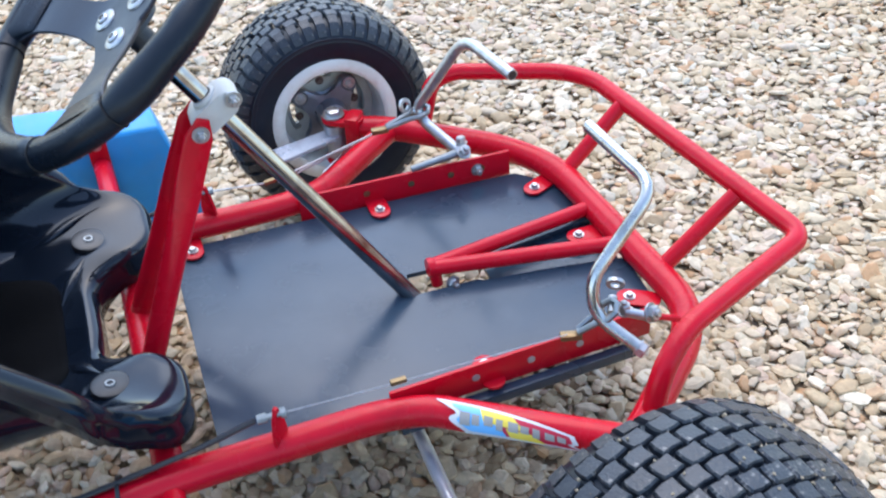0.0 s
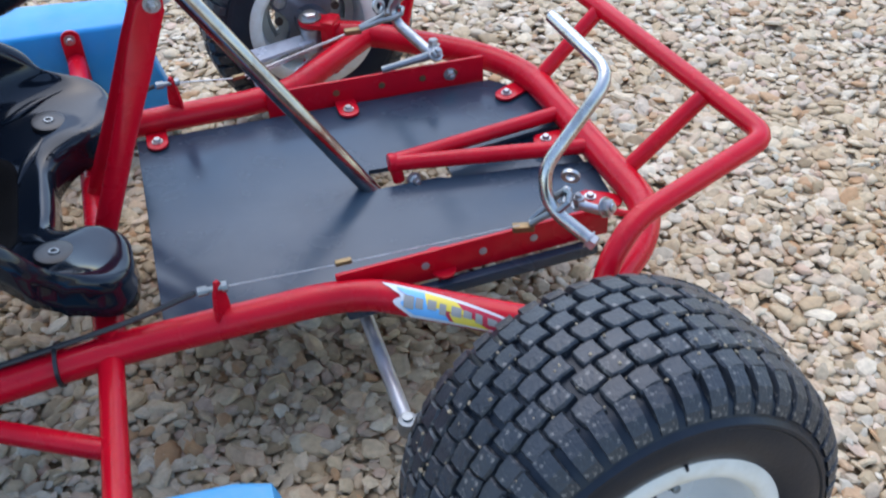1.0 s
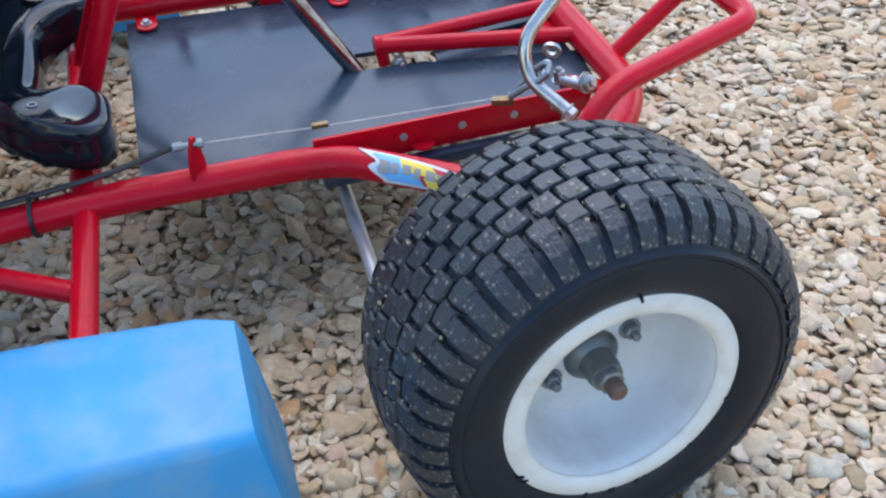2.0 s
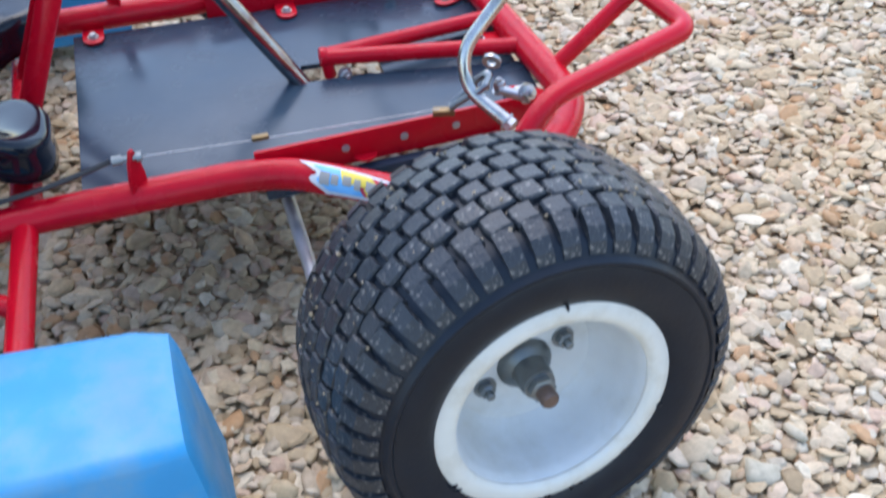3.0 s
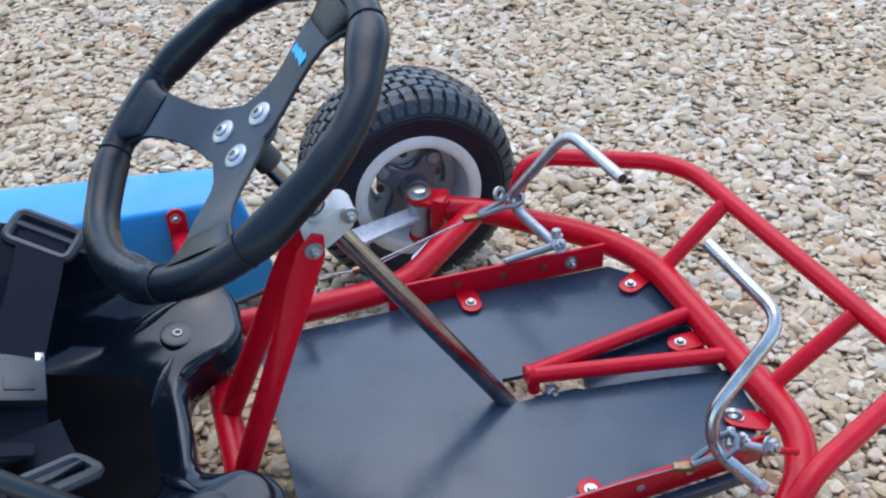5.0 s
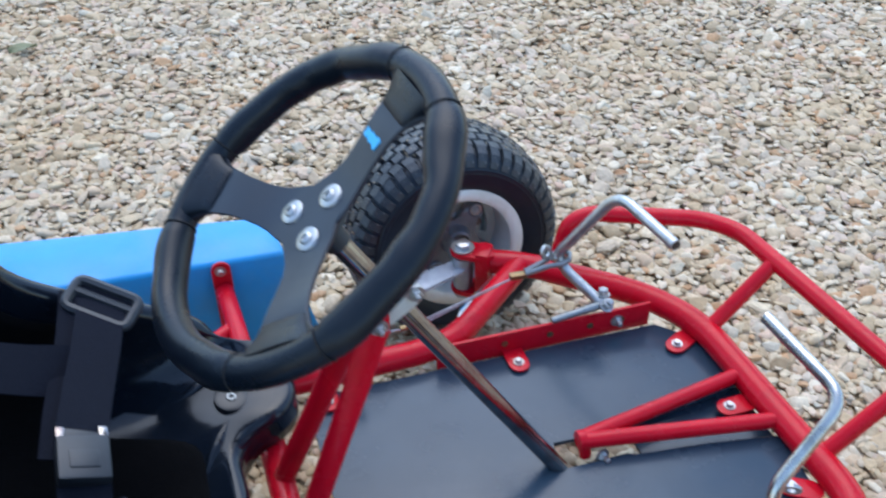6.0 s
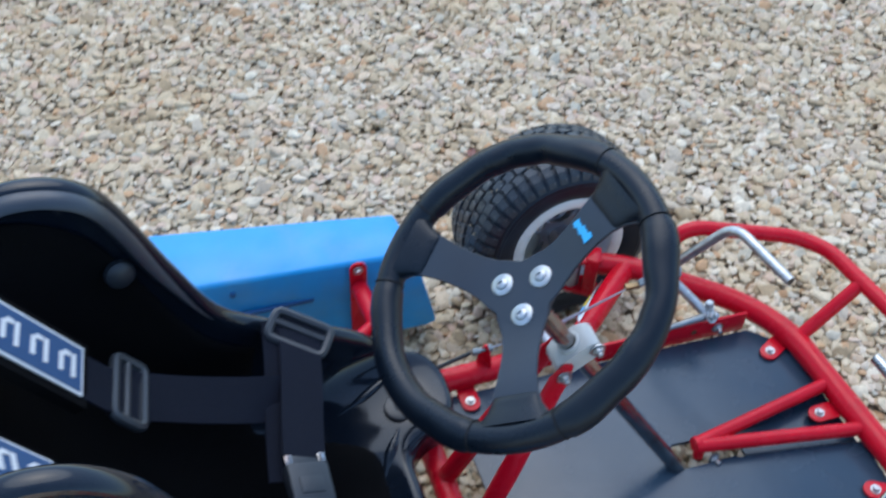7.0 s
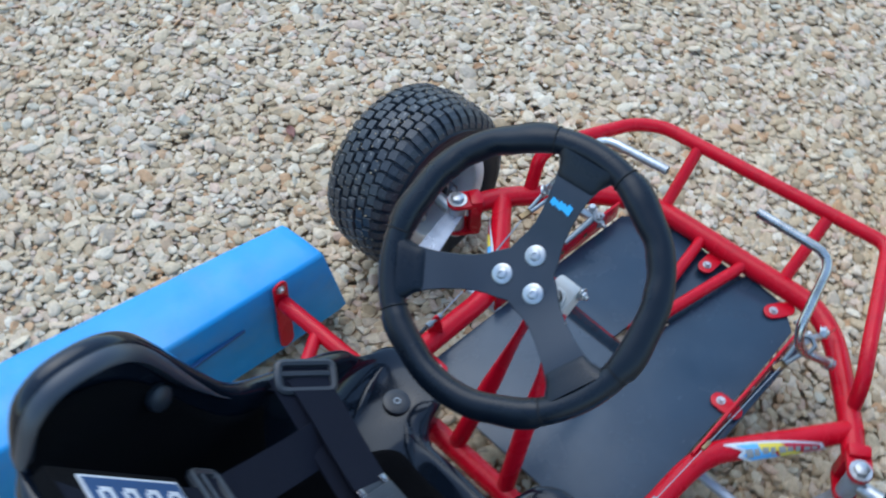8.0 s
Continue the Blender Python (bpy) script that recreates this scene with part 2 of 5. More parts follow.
def add_tube(bm, points, r, seg=14, r_end=None, flat=None, closed=False):
    """A round tube along points; flat: (index of u scale, v scale) per point for pressed ends."""
    pts = [Vector(p) for p in points]
    n = len(pts)
    ref = None
    rings = []
    for i, p in enumerate(pts):
        if closed:
            d = (pts[(i + 1) % n] - pts[i - 1]).normalized()
        else:
            d = (pts[min(i + 1, n - 1)] - pts[max(i - 1, 0)]).normalized()
        if ref is None:
            ref = Vector((0, 0, 1)) if abs(d.z) < 0.9 else Vector((0, 1, 0))
        u = (ref - d * ref.dot(d)).normalized()
        v = d.cross(u)
        ref = u
        rr = r if r_end is None else r + (r_end - r) * i / (n - 1)
        fu, fv = flat[i] if flat else (1, 1)
        rings.append([bm.verts.new(p + u * (rr * fu * math.cos(a)) + v * (rr * fv * math.sin(a))) for a in [2 * math.pi * k / seg for k in range(seg)]])
    pairs = list(zip(rings, rings[1:])) + ([(rings[-1], rings[0])] if closed else [])
    for a, b in pairs:
        for k in range(seg):
            bm.faces.new((a[k], a[(k + 1) % seg], b[(k + 1) % seg], b[k]))
    if not closed:
        bm.faces.new(rings[0])
        bm.faces.new(rings[-1])
    return bm


def tube(points, r, bend=0.0, seg=14, r_end=None):
    return add_tube(bmesh.new(), rounded(points, bend) if bend else points, r, seg, r_end)


def add_box(bm, m, sx, sy, sz, bevel=0.0):
    got = bmesh.ops.create_cube(bm, size=1, matrix=m @ Matrix.Diagonal((sx, sy, sz, 1)))
    if bevel:
        vs = set(got["verts"])
        es = [e for e in bm.edges if e.verts[0] in vs and e.verts[1] in vs]
        bmesh.ops.bevel(bm, geom=es, offset=bevel, segments=2, affect="EDGES", profile=0.6)
    return bm


def box(m, sx, sy, sz, bevel=0.002):
    return add_box(bmesh.new(), m, sx, sy, sz, bevel)


def axis_matrix(origin, z_axis, x_hint=(1, 0, 0)):
    z = Vector(z_axis).normalized()
    x = Vector(x_hint)
    x = (x - z * x.dot(z))
    x = x.normalized() if x.length > 1e-4 else z.orthogonal().normalized()
    y = z.cross(x)
    return Matrix.Translation(origin) @ Matrix((x, y, z)).transposed().to_4x4()


def add_lathe(bm, m, profile, seg=32, closed=False):
    """Turns profile (radius, height along the axis) round the z axis of m."""
    rings = []
    for r, h in profile:
        if r < 1e-5:
            rings.append([bm.verts.new(m @ Vector((0, 0, h)))])
        else:
            rings.append([bm.verts.new(m @ Vector((r * math.cos(2 * math.pi * k / seg), r * math.sin(2 * math.pi * k / seg), h))) for k in range(seg)])
    pairs = list(zip(rings, rings[1:]))
    if closed:
        pairs.append((rings[-1], rings[0]))
    for a, b in pairs:
        for k in range(seg):
            j = (k + 1) % seg
            if len(a) == 1 and len(b) == 1:
                continue
            if len(a) == 1:
                bm.faces.new((a[0], b[j], b[k]))
            elif len(b) == 1:
                bm.faces.new((a[k], a[j], b[0]))
            else:
                bm.faces.new((a[k], a[j], b[j], b[k]))
    return bm


def lathe(m, profile, seg=32, closed=False):
    return add_lathe(bmesh.new(), m, profile, seg, closed)


def add_bolt(bm, place, axis, r=0.0055, h=0.004, washer=0.0085, stud=0.0):
    """A hexagon head or nut on a washer, with a stud end where it has one."""
    m = axis_matrix(place, axis)
    if washer:
        add_lathe(bm, m, [(0, 0), (washer, 0), (washer, 0.0016), (0, 0.0016)], 18)
    add_lathe(bm, m, [(0, 0.001), (r, 0.001), (r, h), (r * 0.8, h + 0.0012), (0, h + 0.0012)], 6)
    if stud:
        add_lathe(bm, m, [(r * 0.55, h), (r * 0.55, h + stud), (r * 0.4, h + stud + 0.001), (0, h + stud + 0.001)], 12)
    return bm


def bolt(place, axis, **k):
    return add_bolt(bmesh.new(), place, axis, **k)


def prism(m, outline, depth, bevel=0.0):
    """A plate of the given outline in the xy plane of m, thick along its z axis."""
    bm = bmesh.new()
    low = [bm.verts.new(m @ Vector((x, y, -depth / 2))) for x, y in outline]
    top = [bm.verts.new(m @ Vector((x, y, depth / 2))) for x, y in outline]
    bm.faces.new(low)
    bm.faces.new(top)
    n = len(low)
    for k in range(n):
        bm.faces.new((low[k], low[(k + 1) % n], top[(k + 1) % n], top[k]))
    if bevel:
        es = [e for e in bm.edges if len(e.link_faces) == 2 and any(len(f.verts) > 4 for f in e.link_faces)]
        bmesh.ops.bevel(bm, geom=es, offset=bevel, segments=2, affect="EDGES", profile=0.6)
    return bm


def stadium(length, r, steps=8):
    pts = []
    for c, a0 in ((length / 2, -90), (-length / 2, 90)):
        for i in range(steps + 1):
            a = radians(a0 + 180 * i / steps)
            pts.append((c + r * math.cos(a), r * math.sin(a)))
    return pts


# ---------------- ground ----------------
def ground_sheet():
    bm = bmesh.new()
    rng = random.Random(3)
    xs = [-60, -20, -6] + [-2.6 + 0.1 * i for i in range(57)] + [6, 20, 60]
    ys = [-60, -20, -5] + [-1.6 + 0.1 * i for i in range(52)] + [7, 20, 60]
    grid = [[bm.verts.new((x, y, -0.0105 + rng.uniform(-0.002, 0.002))) for x in xs] for y in ys]
    for a, b in zip(grid, grid[1:]):
        for i in range(len(xs) - 1):
            bm.faces.new((a[i], a[i + 1], b[i + 1], b[i]))
    ob = part("ground", bm, EARTH)
    return tagged(ob, "gravel drive bed of packed cream and tan stones", "ground", kind="structure")


def gravel():
    """Loose flat chips and pebbles, one joined sheet."""
    rng = np.random.default_rng(11)
    seg = 7
    levels = [(0.70, 0.53), (1.00, 0.14), (0.88, -0.50)]      # radius and height of the rings of one stone
    x0, x1, y0, y1, step = -1.05, 1.4, -0.78, 2.02, 0.0104
    nx, ny = int((x1 - x0) / step), int((y1 - y0) / step)
    gx, gy = np.meshgrid(np.arange(nx), np.arange(ny))
    count = nx * ny
    px = x0 + (gx + 0.5 * (gy % 2)).ravel() * step + rng.uniform(-0.5, 0.5, count) * step
    py = y0 + gy.ravel() * step + rng.uniform(-0.5, 0.5, count) * step
    size = np.clip(np.exp(rng.normal(0, 0.34, count)) * 0.0080, 0.0042, 0.0185)
    # outline: an uneven polygon, often squarish
    ang = 2 * np.pi * (np.arange(seg)[None] + rng.uniform(-0.32, 0.32, (count, seg))) / seg
    rad = rng.uniform(0.78, 1.18, (count, seg))
    sx, sy = rng.uniform(1.0, 1.5, count), rng.uniform(0.72, 1.1, count)
    flat = rng.uniform(0.27, 0.62, count)
    v = np.zeros((count, 1 + 3 * seg, 3))
    v[:, 0, 2] = 0.56 + rng.uniform(-0.05, 0.12, count)
    for i, (r, h) in enumerate(levels):
        jit = rng.uniform(0.86, 1.10, (count, seg))
        v[:, 1 + i * seg:1 + (i + 1) * seg, 0] = np.cos(ang) * rad * r * jit
        v[:, 1 + i * seg:1 + (i + 1) * seg, 1] = np.sin(ang) * rad * r * jit
        v[:, 1 + i * seg:1 + (i + 1) * seg, 2] = h + rng.uniform(-0.12, 0.12, (count, seg))
    v *= np.stack([sx, sy, flat], 1)[:, None] * size[:, None, None]
    faces = []
    for q in range(seg):
        j = (q + 1) % seg
        faces.append((0, 1 + q, 1 + j))
        for i in range(2):
            a, c = 1 + i * seg, 1 + (i + 1) * seg
            faces += [(a + q, c + q, c + j), (a + q, c + j, a + j)]
    faces = np.array(faces)

    def turn(i, j, a):
        c, d = np.cos(a)[:, None], np.sin(a)[:, None]
        p, q = v[:, :, i].copy(), v[:, :, j].copy()
        v[:, :, i], v[:, :, j] = c * p - d * q, d * p + c * q
    turn(0, 2, rng.normal(0, 0.27, count))
    turn(1, 2, rng.normal(0, 0.27, count))
    turn(0, 1, rng.uniform(0, 6.283, count))
    heave = np.array([noise.noise(Vector((x * 1.7, y * 1.7, 0.3))) for x, y in zip(px, py)]) * 0.005
    v[:, :, 0] += px[:, None]
    v[:, :, 1] += py[:, None]
    v[:, :, 2] += (rng.uniform(-0.0066, 0.0012, count) + heave - 0.001)[:, None]
    verts = v.reshape(-1, 3)
    f = (faces[None] + (np.arange(count) * v.shape[1])[:, None, None]).reshape(-1, 3)
    me = bpy.data.meshes.new("gravel")
    me.vertices.add(len(verts))
    me.vertices.foreach_set("co", verts.ravel())
    me.loops.add(f.size)
    me.loops.foreach_set("vertex_index", f.ravel().astype(np.int32))
    me.polygons.add(len(f))
    me.polygons.foreach_set("loop_start", np.arange(0, f.size, 3, dtype=np.int32))
    me.polygons.foreach_set("use_smooth", np.repeat(rng.random(count) < 0.45, len(faces)))
    me.update(calc_edges=True)
    me.materials.append(GRAVEL)
    return tagged(new("gravel", me), "loose cream, tan and grey gravel chips on the drive", "gravel", kind="stuff")


ground_sheet()
gravel()


LEAF_GREEN = material("green_leaf", (0.150, 0.160, 0.065), 0.5, grain=0.3, scale=80, dirt=(0.13, 0.10, 0.04), dirt_amount=0.5, dirt_scale=40)
LEAF_RED = material("russet_leaf", (0.20, 0.075, 0.050), 0.6, grain=0.3, scale=90, dirt=(0.12, 0.06, 0.04), dirt_amount=0.6, dirt_scale=60)
LEAF_TAN = material("tan_leaf", (0.36, 0.185, 0.075), 0.6, grain=0.3, scale=90, dirt=(0.22, 0.11, 0.05), dirt_amount=0.5, dirt_scale=60)


def fallen_leaf(x, y, length, turned, mat, label):
    """A curled oval leaf with a raised midrib, lying on the stones."""
    bm = bmesh.new()
    m = pose(x, y, 0.009, 6, -4, turned)
    rows = []
    for i in range(13):
        t = i / 12
        half = length * 0.27 * math.sin(math.pi * min(1.0, 0.04 + t * 0.96)) ** 0.8 + 0.0006
        rows.append([bm.verts.new(m @ Vector((length * (t - 0.5), half * q, 0.10 * length * (q * q - 0.3) + 0.06 * length * math.sin(4 * t + q) - 0.0008 * (q == 0)))) for q in (-1, -0.5, 0, 0.5, 1)])
    for a, b in zip(rows, rows[1:]):
        for k in range(4):
            bm.faces.new((a[k], a[k + 1], b[k + 1], b[k]))
    leaf = part("leaf", bm, mat)
    leaf.modifiers.new("thickness", "SOLIDIFY").thickness = 0.0005
    return tagged(leaf, label, "leaf")


fallen_leaf(-0.598, 1.512, 0.060, 10, LEAF_GREEN, "dull green fallen leaf lying on the gravel")
fallen_leaf(0.009, 0.779, 0.030, 70, LEAF_RED, "small russet dead leaf lying on the gravel")
fallen_leaf(0.403, 0.665, 0.026, -20, LEAF_TAN, "small curled tan leaf lying on the gravel")


# ---------------- the pedal kart ----------------
kart = thing("pedal_kart", "red tubular pedal kart with a black floor panel standing on gravel", "go-kart", (0, 0, 0))
Z = 0.170           # height of the chassis tubes


def chassis():
    r = 0.0160
    near = [(-1.02, -0.24, 0.175), (-0.62, -0.232, 0.178), (-0.40, -0.206, Z + 0.002), (-0.30, -0.190, Z), (-0.10, -0.188, Z), (-0.055, -0.196, Z), (0.120, -0.316, Z)]
    far = [(-1.02, 0.24, 0.175), (-0.62, 0.232, 0.178), (-0.40, 0.206, Z + 0.002), (-0.30, 0.190, Z), (-0.10, 0.190, Z), (-0.055, 0.200, Z), (0.070, 0.306, Z)]
    for pts in (near, far):
        part("side_rail", tube(pts, r, 0.05), RED, kart)
    hoop = [(0.076, -0.336, Z), (0.125, -0.300, Z), (0.225, -0.212, Z), (0.254, -0.160, Z), (0.243, 0.020, Z), (0.236, 0.130, Z), (0.195, 0.200, Z), (0.075, 0.305, Z), (0.024, 0.330, Z)]
    part("front_hoop", tube(hoop, 0.0165, 0.05), RED, kart, "thick red front hoop tube")
    bump = [(0.140, -0.292, 0.180), (0.150, -0.284, 0.222), (0.186, -0.262, 0.246), (0.366, -0.188, 0.247),
            (0.316, 0.190, 0.247), (0.285, 0.228, 0.247), (0.155, 0.284, 0.249), (0.126, 0.287, 0.238), (0.110, 0.284, 0.178)]
    part("bumper", tube(bump, 0.0110, 0.022), RED, kart, "red nose bumper loop")
    for a, b in (((0.240, 0.113, 0.172), (0.321, 0.124, 0.244)), ((0.258, -0.100, 0.172), (0.343, -0.098, 0.246))):
        part("bumper_strut", tube([a, b], 0.0095), RED, kart)
    # Y brace to the steering column foot
    part("brace_tube", tube([(0.022, 0.000, 0.176), (0.230, 0.033, 0.172)], 0.0088), RED, kart)
    part("brace_tube", tube([(0.022, -0.004, 0.176), (0.240, -0.042, 0.172)], 0.0092), RED, kart)
    part("column_boss", lathe(axis_matrix((0.026, -0.004, 0.152), (-0.15, 0, 1)), [(0, 0), (0.0070, 0), (0.0075, 0.026), (0.006, 0.031), (0, 0.032)], 16), RED, kart)
    part("brace_collar", lathe(axis_matrix((0.016, -0.002, 0.176), (1, 0, -0.02)), [(0, 0), (0.0105, 0), (0.0112, 0.002), (0.0112, 0.006), (0.0100, 0.009), (0, 0.009)], 20), RED, kart)
    part("brace_bolt", bolt((0.040, -0.016, 0.158), (0.2, -1, 0.2), r=0.006, stud=0.008), STEEL, kart, "zinc bolt")
    # cross tubes under the seat and the outriggers that carry the side pods
    part("cross_tube", tube([(-0.300, -0.192, Z + 0.002), (-0.300, 0.192, Z + 0.002)], 0.0150), RED, kart)
    part("cross_tube", tube([(-0.62, -0.225, 0.172), (-0.62, 0.225, 0.172)], 0.0150), RED, kart)
    for s in (-1, 1):
        part("outrigger", tube([(-0.302, s * 0.195, Z - 0.004), (-0.310, s * 0.392, 0.160)], 0.0120), RED, kart)
        part("outrigger_brace", tube([(-0.464, s * 0.216, Z - 0.003), (-0.312, s * (0.300 if s < 0 else 0.316), 0.160)], 0.0100), RED, kart)
        face = 0.386 if s < 0 else 0.3965
        part("pod_bracket", prism(axis_matrix((-0.310, s * face, 0.136 if s < 0 else 0.124), (0, s, 0), (0, 0, 1)), stadium(0.060 if s < 0 else 0.136, 0.0125), 0.004, 0.001), RED, kart, "flat red bracket strip down the pod side")
        part("bracket_bolt", bolt((-0.311, s * (face - 0.003), 0.160 if s < 0 else 0.192), (0, -s, 0), r=0.0045, washer=0.0075), STEEL, kart, "zinc bolt")
    # side plates with bolt holes
    for s, x0, x1, y0, y1 in ((-1, -0.085, 0.205, -0.181, -0.170), (1, -0.09, 0.185, 0.172, 0.163)):
        d = Vector((x1 - x0, y1 - y0, 0))
        m = axis_matrix(((x0 + x1) / 2, (y0 + y1) / 2, 0.172), (0, 0, 1), d)
        part("side_plate", box(m, d.length, 0.004, 0.036, 0.001), RED, kart, "red side plate with bolt holes")
        for f in (0.31, 0.52, 0.71, 0.86):
            p = Vector((x0, y0, 0.174)) + d * f
            part("hole_rivet", lathe(axis_matrix(p + Vector((0, -0.0018, 0)), (0, -1, 0)), [(0, 0), (0.0042, 0), (0.0042, 0.0012), (0.0025, 0.0016), (0, 0.0012)], 12), ALLOY if s < 0 else BRASS, kart)
    part("plate_bolt", bolt((0.141, 0.163, 0.173), (0, -1, 0), r=0.0065, stud=0.006), STEEL, kart, "zinc bolt")
    # fixing tabs
    for x, y, ax, ay in ((0.024, -0.156, 0, -1), (0.208, -0.120, 0.8, -0.5), (0.205, 0.000, 1, 0), (0.197, 0.110, 1, 0.5), (0.004, 0.143, 0, 1), (-0.226, 0.154, 0, 1)):
        d = Vector((ax, ay, 0)).normalized()
        m = axis_matrix(Vector((x, y, 0.1615)) + d * 0.010, (0, 0, 1), d)
        part("fixing_tab", prism(m, stadium(0.024, 0.0125), 0.003, 0.0008), RED, kart)
        part("tab_bolt", bolt((x, y, 0.163), (0, 0, 1), r=0.0045, washer=0.0065), STEEL, kart, "zinc bolt")


def floor_panel():
    outline = [(-0.252, -0.172), (-0.09, -0.172), (0.10, -0.166), (0.200, -0.160), (0.234, -0.124), (0.240, -0.052),
               (0.150, -0.036), (0.074, -0.027), (0.068, -0.021), (-0.004, -0.021), (-0.010, 0.0), (-0.004, 0.019), (0.068, 0.013), (0.150, 0.020), (0.236, 0.030),
               (0.226, 0.118), (0.19, 0.156), (0.10, 0.160), (-0.09, 0.166), (-0.250, 0.172)]
    part("floor_panel", prism(Matrix.Translation((0, 0, 0.155)), outline, 0.006, 0.0012), PANEL, kart, "dark grey plastic floor panel, scuffed and slightly dusty")
    # lower tongue of the panel under the Y brace
    part("panel_tongue", prism(Matrix.Translation((0, 0, 0.1475)), [(0.086, -0.038), (0.236, -0.060), (0.236, 0.040), (0.086, 0.026)], 0.005, 0.001), PANEL, kart)
    part("panel_lip", box(axis_matrix((0.055, -0.184, 0.146), (0, 0, 1), (1, 0.04, 0)), 0.27, 0.012, 0.014, 0.003), PANEL, kart)


def slotted_disc(m, radii, open_rings, z0, z1, half, phase):
    """A disc of rings between the radii, with four slots through the open rings, each of the given half angle."""
    bm = bmesh.new()
    seg, n = 64, len(radii) - 1
    low, top = ([[bm.verts.new(m @ Vector((r * math.cos(2 * math.pi * k / seg), r * math.sin(2 * math.pi * k / seg), z))) for k in range(seg)] for r in radii] for z in (z0, z1))

    def solid(i, k):
        if not 0 <= i < n:
            return False
        a = (2 * math.pi * (k + 0.5) / seg - phase) % (math.pi / 2) - math.pi / 4
        return not (i in open_rings and abs(a) < half)
    for i in range(n):
        for k in range(seg):
            if not solid(i, k):
                continue
            j = (k + 1) % seg
            bm.faces.new((low[i][k], low[i + 1][k], low[i + 1][j], low[i][j]))
            bm.faces.new((top[i][k], top[i][j], top[i + 1][j], top[i + 1][k]))
            for gone, (p, q) in ((not solid(i - 1, k), ((i, k), (i, j))), (not solid(i + 1, k), ((i + 1, k), (i + 1, j))),
                                 (not solid(i, k - 1), ((i, k), (i + 1, k))), (not solid(i, k + 1), ((i, j), (i + 1, j)))):
                if gone:
                    bm.faces.new((low[p[0]][p[1]], low[q[0]][q[1]], top[q[0]][q[1]], top[p[0]][p[1]]))
    return bm


